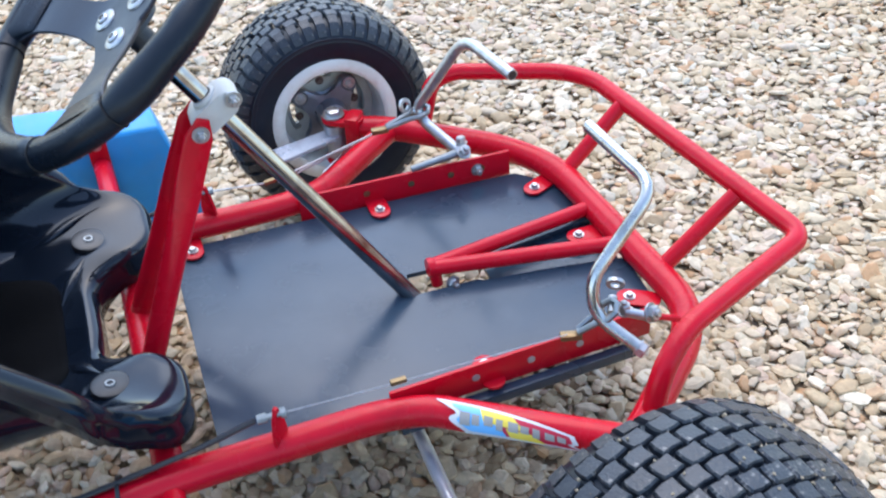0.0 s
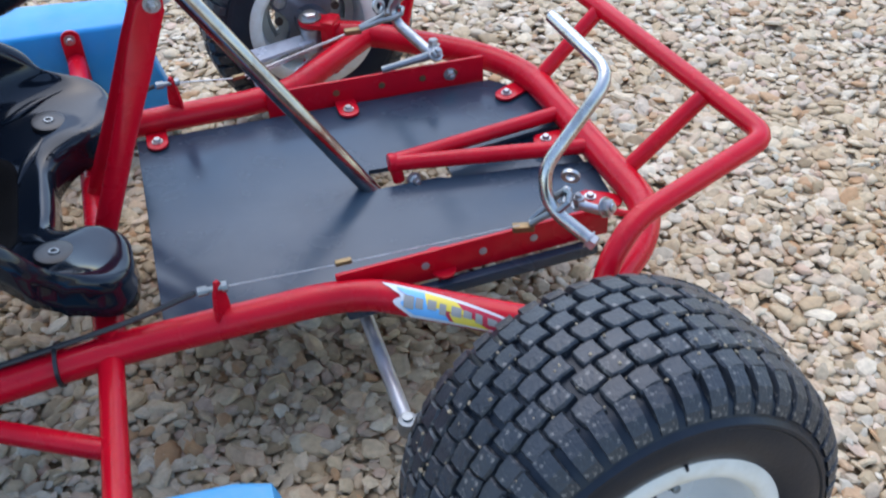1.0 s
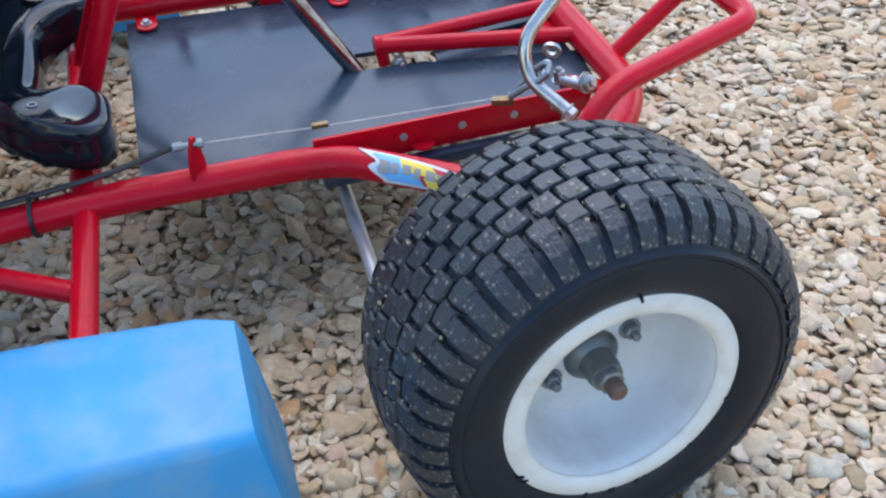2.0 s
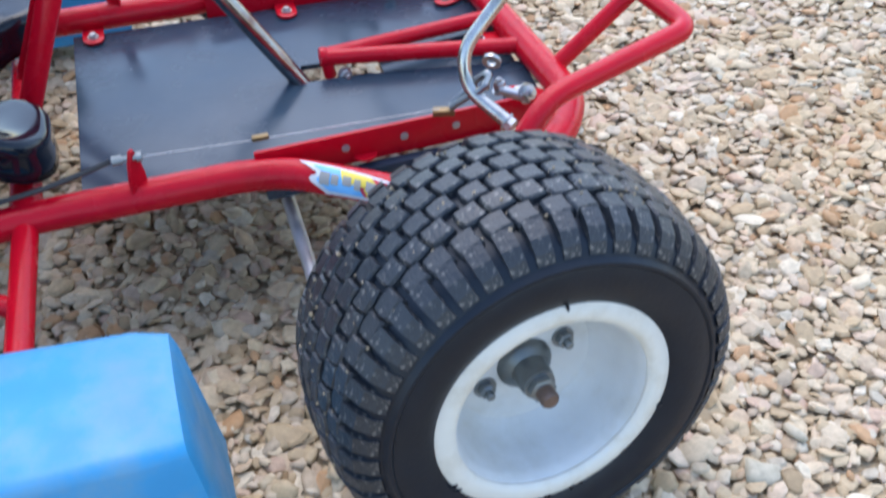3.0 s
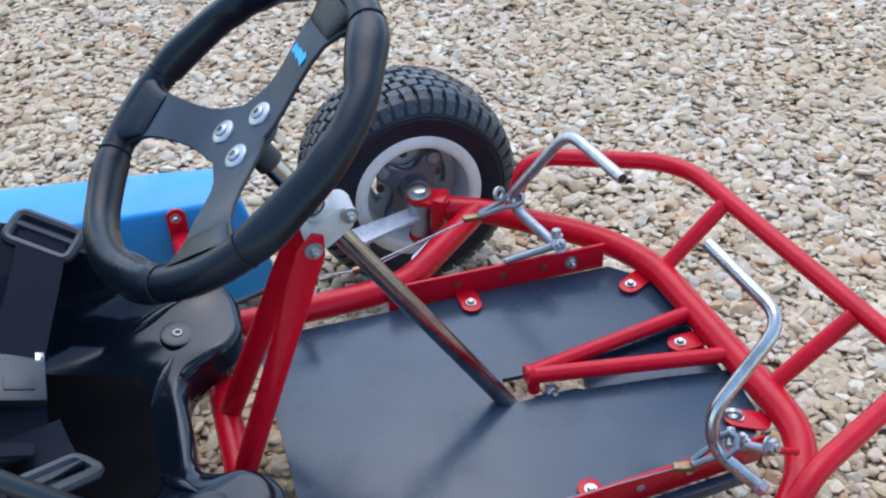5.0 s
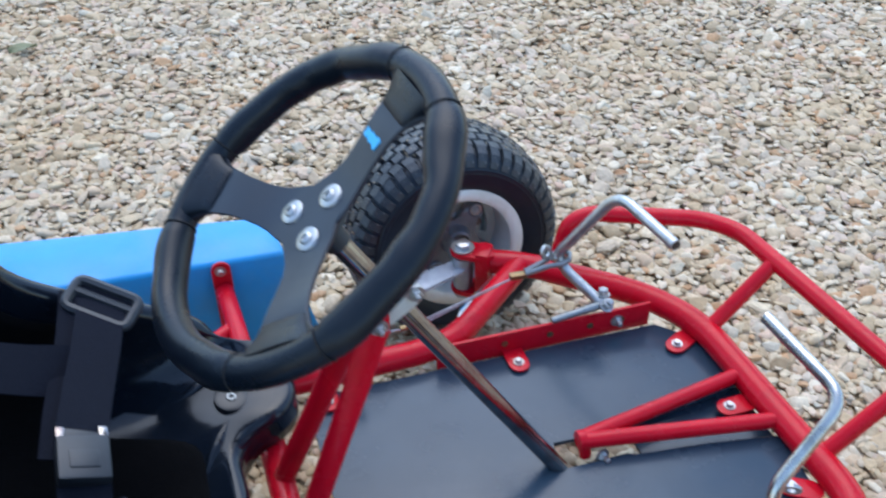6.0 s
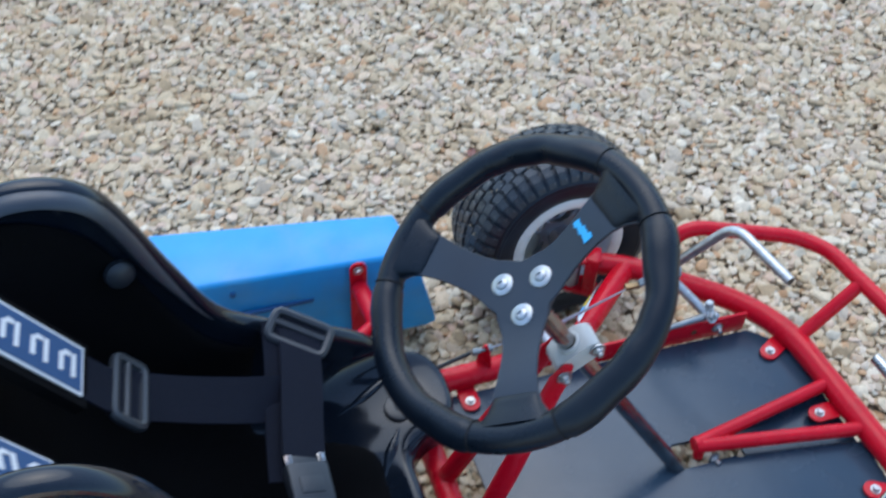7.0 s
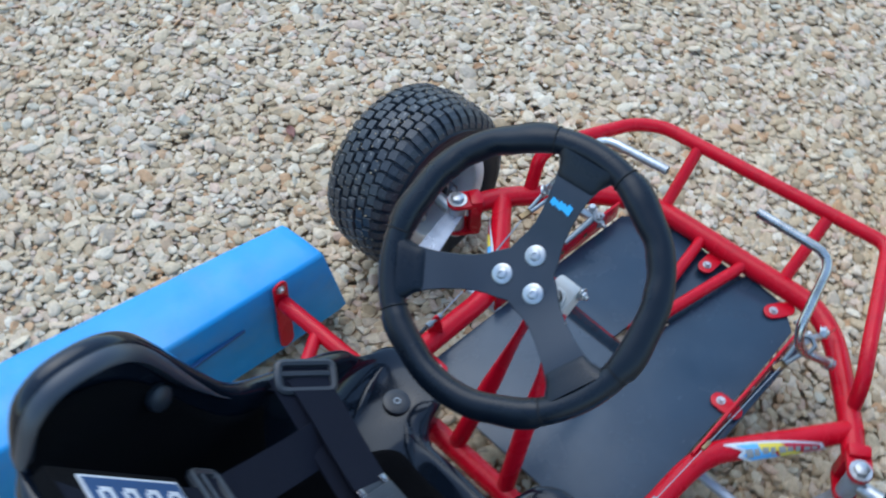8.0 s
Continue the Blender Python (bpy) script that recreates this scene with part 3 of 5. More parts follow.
def wheel(x, y, hub_z, yaw, camber, side, WHEEL_R, WHEEL_W, RIM_R):
    """A balloon wheel with a turf tread; side: +1 where the outer face looks to +y."""
    w = Assembly("front_wheel", "balloon wheel with a black turf tyre on a white rim")
    c = Vector((x, y, hub_z))
    turn = Matrix.Translation(c) @ Matrix.Rotation(radians(yaw), 4, "Z") @ Matrix.Rotation(radians(camber - 90), 4, "X")   # z axis -> +y
    if side < 0:
        turn = turn @ Matrix.Rotation(radians(180), 4, "X")
    h, R, rr = WHEEL_W / 2, WHEEL_R - 0.006, RIM_R
    carcass = [(rr - 0.004, -h * 0.84), (rr + 0.006, -h * 0.93), (rr + 0.018, -h * 0.985), (rr + 0.036, -h * 1.0), (R - 0.030, -h * 0.975), (R - 0.015, -h * 0.90), (R - 0.0055, -h * 0.70),
               (R, -h * 0.3), (R + 0.0005, 0), (R, h * 0.3), (R - 0.0055, h * 0.70), (R - 0.015, h * 0.90), (R - 0.030, h * 0.975), (rr + 0.036, h * 1.0), (rr + 0.018, h * 0.985), (rr + 0.006, h * 0.93), (rr - 0.004, h * 0.84)]
    # depths of the dished centre: the disc sits nearer the outer face
    deep = h - 0.063
    well = [(rr - 0.011, h * 0.90), (rr - 0.014, h * 0.86), (rr - 0.0165, h * 0.76), (rr - 0.020, deep + 0.022), (rr - 0.026, deep + 0.008), (rr - 0.034, deep + 0.001), (rr - 0.034, deep - 0.003),
            (rr - 0.024, deep + 0.002), (rr - 0.017, deep - 0.004), (rr - 0.015, -h * 0.5), (rr - 0.012, -h * 0.90), (rr - 0.006, -h * 0.90), (rr - 0.006, h * 0.90)]
    part("rim_well", lathe(turn, well, 64, True), RIM_IN, w)
    tyre = part("tyre", lathe(turn, carcass, 72), RUBBER, w, "worn black rubber turf tyre")
    # moulding rings on the side walls
    for s in (-1, 1):
        part("sidewall_ring", lathe(turn, [(R - 0.0335, s * (h * 0.965)), (R - 0.0300, s * (h * 1.003)), (R - 0.0275, s * (h * 0.998)), (R - 0.0235, s * (h * 0.93))], 72), RUBBER, w)

    def surface(v):
        a = abs(v)
        for (r0, h0), (r1, h1) in zip(carcass[8:], carcass[9:]):
            if a <= h1 + 1e-9 and h1 > h0:
                return r0 + (r1 - r0) * (a - h0) / (h1 - h0)
        return carcass[11][0]
    rows, cols = 6, 46
    span = h * 1.38
    rng = random.Random(5)
    da = 2 * math.pi / cols

    def put(name, me, m):
        ob = new(name, me)
        link(ob, w.ob)
        ob.matrix_basis = m

    under = bmesh.new()
    for i in range(rows):
        # one interlocking block of this row, with a step in its outline, shared by the whole row
        v0 = -span / 2 + span * i / rows
        v1 = v0 + span / rows
        # a square with bowed sides, wound so that neighbours interlock
        quad = []
        sq = [(-0.94, -0.98), (0, -0.90), (0.94, -0.98), (0.98, -0.86), (0.88, 0), (0.98, 0.86), (0.94, 0.98), (0, 1.08), (-0.94, 0.98), (-1.08, 0)]
        for p, q in (sq if i % 2 else [(-p, q) for p, q in reversed(sq)]):
            twist = 0.16
            skew = 0.02 * p * (1 if i % 2 else -1)
            quad.append(((v0 + v1) / 2 + (p + twist * q) * (v1 - v0) * 0.465, da * (0.5 + (q - twist * p) * 0.445 + skew)))
        bm = bmesh.new()
        low, mid, top = [], [], []
        cv, ca = (v0 + v1) / 2, da * 0.5
        for v, a in quad:
            r = surface(v)
            low.append(bm.verts.new(((r - 0.002) * math.cos(a), (r - 0.002) * math.sin(a), v)))
            for loop, shrink, rise in ((mid, 0.955, 0.0046), (top, 0.82, 0.0066)):
                v2, a2 = cv + (v - cv) * shrink, ca + (a - ca) * shrink
                r2 = surface(v2) + rise
                loop.append(bm.verts.new((r2 * math.cos(a2), r2 * math.sin(a2), v2)))
        bm.faces.new(top)
        for j in range(len(low)):
            jj = (j + 1) % len(low)
            bm.faces.new((low[j], low[jj], mid[jj], mid[j]))
            bm.faces.new((mid[j], mid[jj], top[jj], top[j]))
        bmesh.ops.recalc_face_normals(bm, faces=bm.faces)
        me = bpy.data.meshes.new("tread_block")
        bm.to_mesh(me)
        bm.free()
        me.materials.append(TREAD)
        spots = []
        for k in range(cols):
            wear = 1 + rng.uniform(-0.009, 0.006)
            a = da * (k + 0.5 * (i % 2)) + rng.uniform(-0.011, 0.011)
            spots.append((-(turn.to_3x3() @ Vector((math.cos(a), math.sin(a), 0))).z, turn @ Matrix.Rotation(a, 4, "Z") @ Matrix.Translation((0, 0, rng.uniform(-0.0008, 0.0008))) @ Matrix.Diagonal((wear, wear, 1, 1))))
        spots.sort(key=lambda p: p[0])
        for _, m in spots[:44]:
            put("tread_block", me, m)
        for _, m in spots[44:]:
            got = len(under.verts)
            under.from_mesh(me)
            under.verts.ensure_lookup_table()
            for vert in under.verts[got:]:
                vert.co = m @ vert.co
    tagged(part("lower_tread", under, TREAD, w, smooth=False), "tread blocks on the underside of the tyre", kind="stuff")
    for s in (-1, 1):
        bm = bmesh.new()
        a0, a1 = -da * 0.37, da * 0.37
        v = [(R - 0.0050, h * 0.665), (R - 0.0095, h * 0.800), (R - 0.0145, h * 0.875), (R - 0.0225, h * 0.915)]
        low = [[bm.verts.new(((r - 0.003) * math.cos(a), (r - 0.003) * math.sin(a), s * hh)) for r, hh in v] for a in (a0, a1)]
        up = [(R + 0.0015, h * 0.672), (R - 0.0052, h * 0.835), (R - 0.0138, h * 0.915), (R - 0.0215, h * 0.952)]
        top = [[bm.verts.new((r * math.cos(a), r * math.sin(a), s * hh)) for r, hh in up] for a in (a0 + 0.006, a1 - 0.006)]
        for j in range(3):
            bm.faces.new((top[0][j], top[0][j + 1], top[1][j + 1], top[1][j]))
            for q in (0, 1):
                bm.faces.new((low[q][j], low[q][j + 1], top[q][j + 1], top[q][j]))
        bm.faces.new((low[0][0], low[1][0], top[1][0], top[0][0]))
        bmesh.ops.recalc_face_normals(bm, faces=bm.faces)
        me = bpy.data.meshes.new("shoulder_lug")
        bm.to_mesh(me)
        bm.free()
        me.materials.append(TREAD)
        for k in range(cols):
            put("shoulder_lug", me, turn @ Matrix.Rotation(da * (k + (1.0 if s > 0 else 0.5)), 4, "Z"))
    # small stones and grit held between the blocks
    grit = bmesh.new()
    for k in range(380):
        v = rng.uniform(-span / 2, span / 2)
        a = rng.uniform(0, 2 * math.pi)
        size = rng.uniform(0.0006, 0.0019)
        r = surface(v) + rng.uniform(0.002, 0.0075)
        got = bmesh.ops.create_icosphere(grit, subdivisions=1, radius=size, matrix=turn @ Matrix.Rotation(a, 4, "Z") @ Matrix.Translation((r, 0, v)))
        for vert in got["verts"]:
            vert.co += Vector((rng.uniform(-1, 1), rng.uniform(-1, 1), rng.uniform(-1, 1))) * size * 0.35
    tagged(part("tread_grit", grit, GRIT, w, smooth=False), "tan grit caught in the tyre tread", kind="stuff")
    # rim: two rolled white flanges, a slotted disc and a cast hub
    for s in (-1, 1):
        prof = [(rr - 0.0125, s * (h * 0.86)), (rr - 0.0125, s * (h * 0.91)), (rr - 0.0105, s * (h * 0.94)), (rr - 0.006, s * (h * 0.955)), (rr + 0.001, s * (h * 0.950)), (rr + 0.0050, s * (h * 0.925)), (rr + 0.006, s * (h * 0.89)), (rr + 0.003, s * (h * 0.86))]
        part("rim_flange", lathe(turn, prof, 72, True), RIM, w, "cream plastic rim flange, scuffed and dusty")
    for k in range(11 if side < 0 else 0):
        a = rng.uniform(0, 2 * math.pi)
        m = turn @ Matrix.Rotation(a, 4, "Z") @ Matrix.Translation((rr + 0.0042, 0, h * 0.938)) @ Matrix.Rotation(rng.uniform(-0.5, 0.5), 4, "Z")
        part("rim_nick", box(m, 0.0055, rng.uniform(0.0012, 0.003), 0.003, 0.0004), RUBBER, w, "dark nick in the rim edge")
    turned = 0.40 if side < 0 else 0.67
    part("rim_disc", slotted_disc(turn, (0.013, 0.030, 0.041, 0.049, rr - 0.033, rr - 0.031), () if side < 0 else (2, 3), deep - 0.004, deep + 0.001, 0.36, turned), RIM_IN, w, "white rim disc" if side < 0 else "white rim disc with four slots")
    part("inner_dish", slotted_disc(turn, (0.020, 0.039, 0.046, rr - 0.028, rr - 0.014), () if side < 0 else (2,), deep - 0.022, deep - 0.019, 0.40, turned), DISH, w, "grey and yellowed inner dish with four openings")
    top = h * 0.955 - 0.015
    hub = part("hub", lathe(turn, [(0, deep - 0.060), (0.014, deep - 0.060), (0.016, deep - 0.040), (0.023, deep - 0.026), (0.023, deep + 0.004), (0.0205, deep + 0.008), (0.0150, deep + 0.012), (0.0140, top - 0.018), (0.0125, top - 0.015), (0, top - 0.015)], 28), HUB, w, "dark cast hub barrel")
    arms = []
    for k in range(4):
        for deg, r in ((-45, 0.0240), (-33, 0.0265), (-22, 0.0370), (-16, 0.0510), (-10, 0.0595), (0, 0.0620), (10, 0.0595), (16, 0.0510), (22, 0.0370), (33, 0.0265)):
            a = 2 * math.pi * k / 4 + turned + radians(deg)
            arms.append((r * math.cos(a), r * math.sin(a)))
    part("hub_spider", prism(turn @ Matrix.Translation((0, 0, deep - 0.042)), arms, 0.014, 0.005), CAST, w, "grey cast four-armed hub")
    part("hub_boss", lathe(turn, [(0.016, deep - 0.066), (0.019, deep - 0.065), (0.0205, deep - 0.054), (0.024, deep - 0.047), (0.016, deep - 0.047)], 32, True), CAST, w)
    for k in range(4):
        a = 2 * math.pi * k / 4 + turned
        p = turn @ Vector((0.0365 * math.cos(a), 0.0365 * math.sin(a), deep + 0.001))
        part("lug_nut", bolt(p, turn.to_3x3() @ Vector((0, 0, 1)), r=0.0068, h=0.007, washer=0.0095, stud=0.006), ZINC, w)
        q = turn @ Vector((0.051 * math.cos(a), 0.051 * math.sin(a), deep - 0.0495))
        part("nut_pocket", lathe(turn @ Matrix.Translation((0.051 * math.cos(a), 0.051 * math.sin(a), deep - 0.0515)), [(0.0088, 0.004), (0.0088, 0.0), (0.0100, -0.0012), (0.0112, 0.0), (0.0115, 0.004)], 20, True), CAST, w)
        b = a + math.pi / 4
        part("dish_bolt", bolt(turn @ Vector((0.042 * math.cos(b), 0.042 * math.sin(b), deep - 0.0222)), turn.to_3x3() @ Vector((0, 0, -1)), r=0.0040, h=0.003, washer=0.0062), RUST, w)
        part("lug_bolt", bolt(q, turn.to_3x3() @ Vector((0, 0, -1)), r=0.0064, h=0.005, washer=0.0085, stud=0.003), STEEL, w)
    part("axle_nut", bolt(turn @ Vector((0, 0, top - 0.015)), turn.to_3x3() @ Vector((0, 0, 1)), r=0.0112, h=0.008, washer=0.0130), ZINC, w)
    part("axle_end", lathe(turn, [(0, top - 0.008), (0.0076, top - 0.008), (0.0076, top + 0.004), (0.0062, top + 0.006), (0, top + 0.006)], 16), RUST, w, "rusty axle end")
    return w


chassis()
floor_panel()
wheel(0.073, -0.475, 0.164, 4.75, -4.4, -1, 0.1675, 0.167, 0.092)
wheel(0.011, 0.4425, 0.151, 0.0, -6.9, 1, 0.1510, 0.145, 0.0845)


def knuckle(x, y, s, arm_z, rod, lift):
    """Kingpin, stub axle, steering arm and tie rod."""
    d = Vector((0.82, -s * 0.57, 0)).normalized()
    top = 0.184 + lift
    back = Vector((x, y, 0.155)) + d * 0.029
    yoke = part("kingpin_yoke", box(axis_matrix(back, (0, 0, 1), d), 0.020, 0.032, 0.074 + lift, 0.006), RED, kart, "red welded kingpin yoke")
    for z in (top - 0.0035, 0.123):
        part("ear", prism(axis_matrix(Vector((x, y, z)) + d * 0.013, (0, 0, 1), d), stadium(0.026, 0.0165, 10), 0.007, 0.0015), RED, yoke)
    part("kingpin_bolt", bolt((x, y, top + 0.001), (0, 0, 1), r=0.0105, h=0.008, washer=0.0155), STEEL, kart, "zinc kingpin bolt")
    part("kingpin_sleeve", lathe(axis_matrix((x, y, 0.112), (0, 0, 1)), [(0, 0), (0.0125, 0), (0.0135, 0.003), (0.0135, 0.050), (0.0120, 0.052), (0.0120, 0.055), (0.0145, 0.056), (0.0145, 0.066), (0, 0.066)], 20), ALLOY, kart, "dull grey kingpin sleeve")
    part("stub_axle", tube([(x, y + s * 0.010, 0.156), (x, y + s * 0.070, 0.164)], 0.011), STEEL, kart)
    m = axis_matrix((x - 0.050, y - s * 0.014, arm_z), (0, 0, 1), (-0.10, -s * 0.028, 0.0))
    part("steering_arm", prism(m, [(-0.05, -0.013), (0.045, -0.017), (0.058, -0.008), (0.058, 0.008), (0.045, 0.017), (-0.05, 0.013)], 0.006, 0.0015), SLEEVE if s > 0 else ZINC, kart, "flat steering arm in a crumpled clear plastic sleeve" if s > 0 else "flat grey steering arm")
    part("tie_rod", tube(rod, 0.0072), ALLOY, kart, "pale alloy tie rod")
    e = Vector(rod[1])
    part("rod_end", lathe(axis_matrix(e + Vector((0, 0, -0.010)), (0, 0, 1)), [(0, 0), (0.009, 0.002), (0.0105, 0.011), (0.009, 0.020), (0.005, 0.021), (0.005, 0.024), (0, 0.024)], 16), ZINC, kart)


knuckle(0.056, -0.351, -1, 0.118, ((-0.056, -0.02, 0.104), (-0.055, -0.312, 0.104)), 0.002)
knuckle(0.001, 0.341, 1, 0.160, ((-0.056, 0.02, 0.115), (-0.088, 0.312, 0.146)), 0.005)


# ---------------- steering ----------------
AX0, AX1 = Vector((-0.2376, 0.0256, 0.5225)), Vector((-0.011, -0.013, 0.158))
DOWN = (AX1 - AX0).normalized()


def steering():
    sw = Assembly("steering_wheel", "black leather three-spoke steering wheel with silver hub bolts")
    up = Vector((-0.585, -0.062, 0.80)).normalized()
    m = axis_matrix((-0.2488, 0.0248, 0.5360), up, (1, 0, 0.6)) @ Matrix.Rotation(radians(5), 4, "Z")
    major, minor = 0.1480, 0.0160
    n = 144
    bm = bmesh.new()
    rings = []
    spokes = (0, 120, 240)
    for i in range(n):
        deg = 360 * i / n
        near_spoke = min(abs((deg - s + 180) % 360 - 180) for s in spokes)
        bulge = 1.0 + 0.06 * math.exp(-((near_spoke - 27) / 7) ** 2)
        if near_spoke < 17:
            bulge = 0.93
        seam = abs(near_spoke - 17) < 1.3
        if seam:
            bulge *= 0.90
        off = -0.002 * math.exp(-((near_spoke - 36) / 8) ** 2)
        a = radians(deg)
        ring = []
        for k in range(16):
            b = 2 * math.pi * k / 16
            ridge = 1 + (0.05 * math.cos(3 * b) if near_spoke > 19 else 0)
            top = abs((deg + 180) % 360 - 180)
            if 24 < top < 82 and math.cos(b) < 0.3:
                ridge += 0.045 * math.cos(2 * math.pi * (top - 24) / 14.5) * math.sin(math.pi * (top - 24) / 58)
            # thumb rest pressed into the face on both sides of the top spoke
            ridge -= 0.25 * math.exp(-((top - 52) / 13) ** 2) * max(0.0, math.cos(b - 2.3)) ** 2
            ridge += 0.10 * math.exp(-((top - 30) / 7) ** 2) * max(0.0, math.cos(b - 2.3))
            rad = major + off + minor * bulge * ridge * math.cos(b)
            ring.append(bm.verts.new(m @ Vector((rad * math.cos(a), rad * math.sin(a), minor * 0.95 * bulge * ridge * math.sin(b)))))
        rings.append(ring)
    for i in range(n):
        a, b = rings[i], rings[(i + 1) % n]
        for k in range(16):
            bm.faces.new((a[k], a[(k + 1) % 16], b[(k + 1) % 16], b[k]))
    rim = part("rim", bm, LEATHER, sw, "black leather wrapped rim with thumb grips")
    for s in spokes:
        for d in (-17, 17):
            a = radians(s + d)
            pts = [m @ Vector(((major + minor * 0.935 * math.cos(b)) * math.cos(a), (major + minor * 0.935 * math.cos(b)) * math.sin(a), minor * 0.89 * math.sin(b))) for b in [2 * math.pi * k / 18 for k in range(18)]]
            part("seam", add_tube(bmesh.new(), pts, 0.0010, 6, closed=True), STITCH, rim)
    # dished hub plate and three arms flaring into the rim
    dish = 0.0180

    def sunk(r):
        f = min(1.0, max(0.0, (r - 0.028) / 0.085))
        return -dish * (1 - f * f * (3 - 2 * f))

    part("hub_plate", lathe(m @ Matrix.Translation((0, 0, -dish)), [(0, -0.0022), (0.0330, -0.0022), (0.0338, 0.0), (0.0330, 0.0022), (0, 0.0022)], 48), SPOKE, sw, "matt black hub plate")
    for s in spokes:
        a = radians(s)
        out, side = Vector((math.cos(a), math.sin(a), 0)), Vector((-math.sin(a), math.cos(a), 0))
        bm = bmesh.new()
        rows = []
        for r, half in ((0.018, 0.0290), (0.030, 0.0262), (0.042, 0.0222), (0.055, 0.0200), (0.070, 0.0194), (0.088, 0.0204), (0.104, 0.0226), (0.118, 0.0262), (0.131, 0.0345), (0.138, 0.0350)):
            c = out * r + Vector((0, 0, sunk(r)))
            rows.append([bm.verts.new(m @ (c + side * (half * q) + Vector((0, 0, z)))) for q, z in ((-1, 0.0010), (-0.96, 0.0021), (0, 0.0021), (0.96, 0.0021), (1, 0.0010), (0.96, -0.0021), (-0.96, -0.0021))])
        for p, q in zip(rows, rows[1:]):
            for k in range(7):
                bm.faces.new((p[k], p[(k + 1) % 7], q[(k + 1) % 7], q[k]))
        bm.faces.new(rows[0])
        bm.faces.new(rows[-1])
        part("spoke", bm, SPOKE, sw, "matt black spoke")
    for s in spokes:
        a = radians(s)
        # leather of the rim drawn down on to the spoke
        bm = bmesh.new()
        turned = m @ Matrix.Rotation(a, 4, "Z")
        rows = []
        for r, half, thick, z in ((0.109, 0.0222, 0.0040, -0.0008), (0.111, 0.0236, 0.0052, -0.0004), (0.117, 0.0252, 0.0064, 0.0), (0.124, 0.0285, 0.0085, 0.0), (0.131, 0.0335, 0.0115, 0.0), (0.138, 0.0400, 0.0130, 0.0)):
            row = []
            for k in range(20):
                b = 2 * math.pi * k / 20
                c, d = math.cos(b), math.sin(b)
                row.append(bm.verts.new(turned @ Vector((r, math.copysign(abs(c) ** 0.45, c) * half, sunk(r) * 0.8 + z + math.copysign(abs(d) ** 0.6, d) * thick))))
            rows.append(row)
        for p, q in zip(rows, rows[1:]):
            for k in range(20):
                bm.faces.new((p[k], p[(k + 1) % 20], q[(k + 1) % 20], q[k]))
        bm.faces.new(rows[0])
        bm.faces.new(rows[-1])
        part("spoke_cover", bm, LEATHER, sw, "leather where the rim meets the spoke")
        p = m @ Vector((0.0240 * math.cos(a), 0.0240 * math.sin(a), 0.0024 - dish))
        part("cup_washer", lathe(axis_matrix(p, up), [(0.0, 0.0022), (0.0092, 0.0022), (0.0114, 0.0012), (0.0120, 0.0), (0.0, 0.0)], 24), STEEL, sw, "bright cup washer")
        part("hub_bolt", lathe(axis_matrix(p + up * 0.0018, up), [(0.0062, 0), (0.0060, 0.0016), (0.0048, 0.0026), (0.0030, 0.0028), (0.0028, 0.0008), (0, 0.0008)], 18), STEEL, sw, "zinc socket bolt")
    # blue printed mark on the upper spoke, as plain shapes
    q = m @ Matrix.Translation((0.0835, 0.002, 0.0026 + sunk(0.0835))) @ Matrix.Rotation(radians(-12), 4, "Y")
    for k, (y0, y1, w) in enumerate(((-0.0125, -0.0075, 0.0060), (-0.0065, -0.0025, 0.0045), (-0.0015, 0.0025, 0.0052), (0.0035, 0.0065, 0.0036), (0.0075, 0.0120, 0.0046))):
        part("printed_bar", prism(q, [(-w, y0), (w - 0.002, y0 - 0.001), (w, y1), (0.002 - w, y1 + 0.001)], 0.0008), CYAN, sw, "small blue printed bar", smooth=False)
    col = Assembly("steering_column", "rust-flecked chrome steering column through the floor panel")
    part("column_tube", tube([AX0 + DOWN * 0.008, AX1 + DOWN * 0.055], 0.0098, seg=24), CHROME, col, "rust-flecked chrome tube")
    part("column_flange", lathe(axis_matrix(AX0 + DOWN * 0.007, DOWN), [(0, 0), (0.030, 0), (0.030, 0.004), (0.0125, 0.006), (0.0125, 0.030), (0, 0.030)], 24), SPOKE, col, "dark flange under the wheel hub")
    # nylon bearing block with two through bolts
    across = Vector((0.81, 0.0, 0.59))
    blk = Assembly("column_bearing", "white nylon bearing block clamped round the steering column")
    mm = axis_matrix((-0.1765, 0.014, 0.4255), (0, -1, 0), across)
    part("block", prism(mm, stadium(0.030, 0.0125, 12), 0.032, 0.004), NYLON, blk)
    part("collar", lathe(axis_matrix(Vector((-0.1765, 0.0145, 0.4255)) - DOWN * 0.026, DOWN), [(0.0102, 0.010), (0.0130, 0.011), (0.0138, 0.016), (0.0138, 0.036), (0.0130, 0.041), (0.0102, 0.042)], 24), NYLON, blk)
    part("block_bolt", bolt((-0.159, -0.003, 0.4385), (0, -1, 0), r=0.0058, h=0.005, washer=0.0085, stud=0.004), STEEL, blk)
    part("block_bolt", bolt((-0.195, -0.008, 0.412), (0, -1, 0), r=0.0058, h=0.005, washer=0.0085, stud=0.004), STEEL, blk)
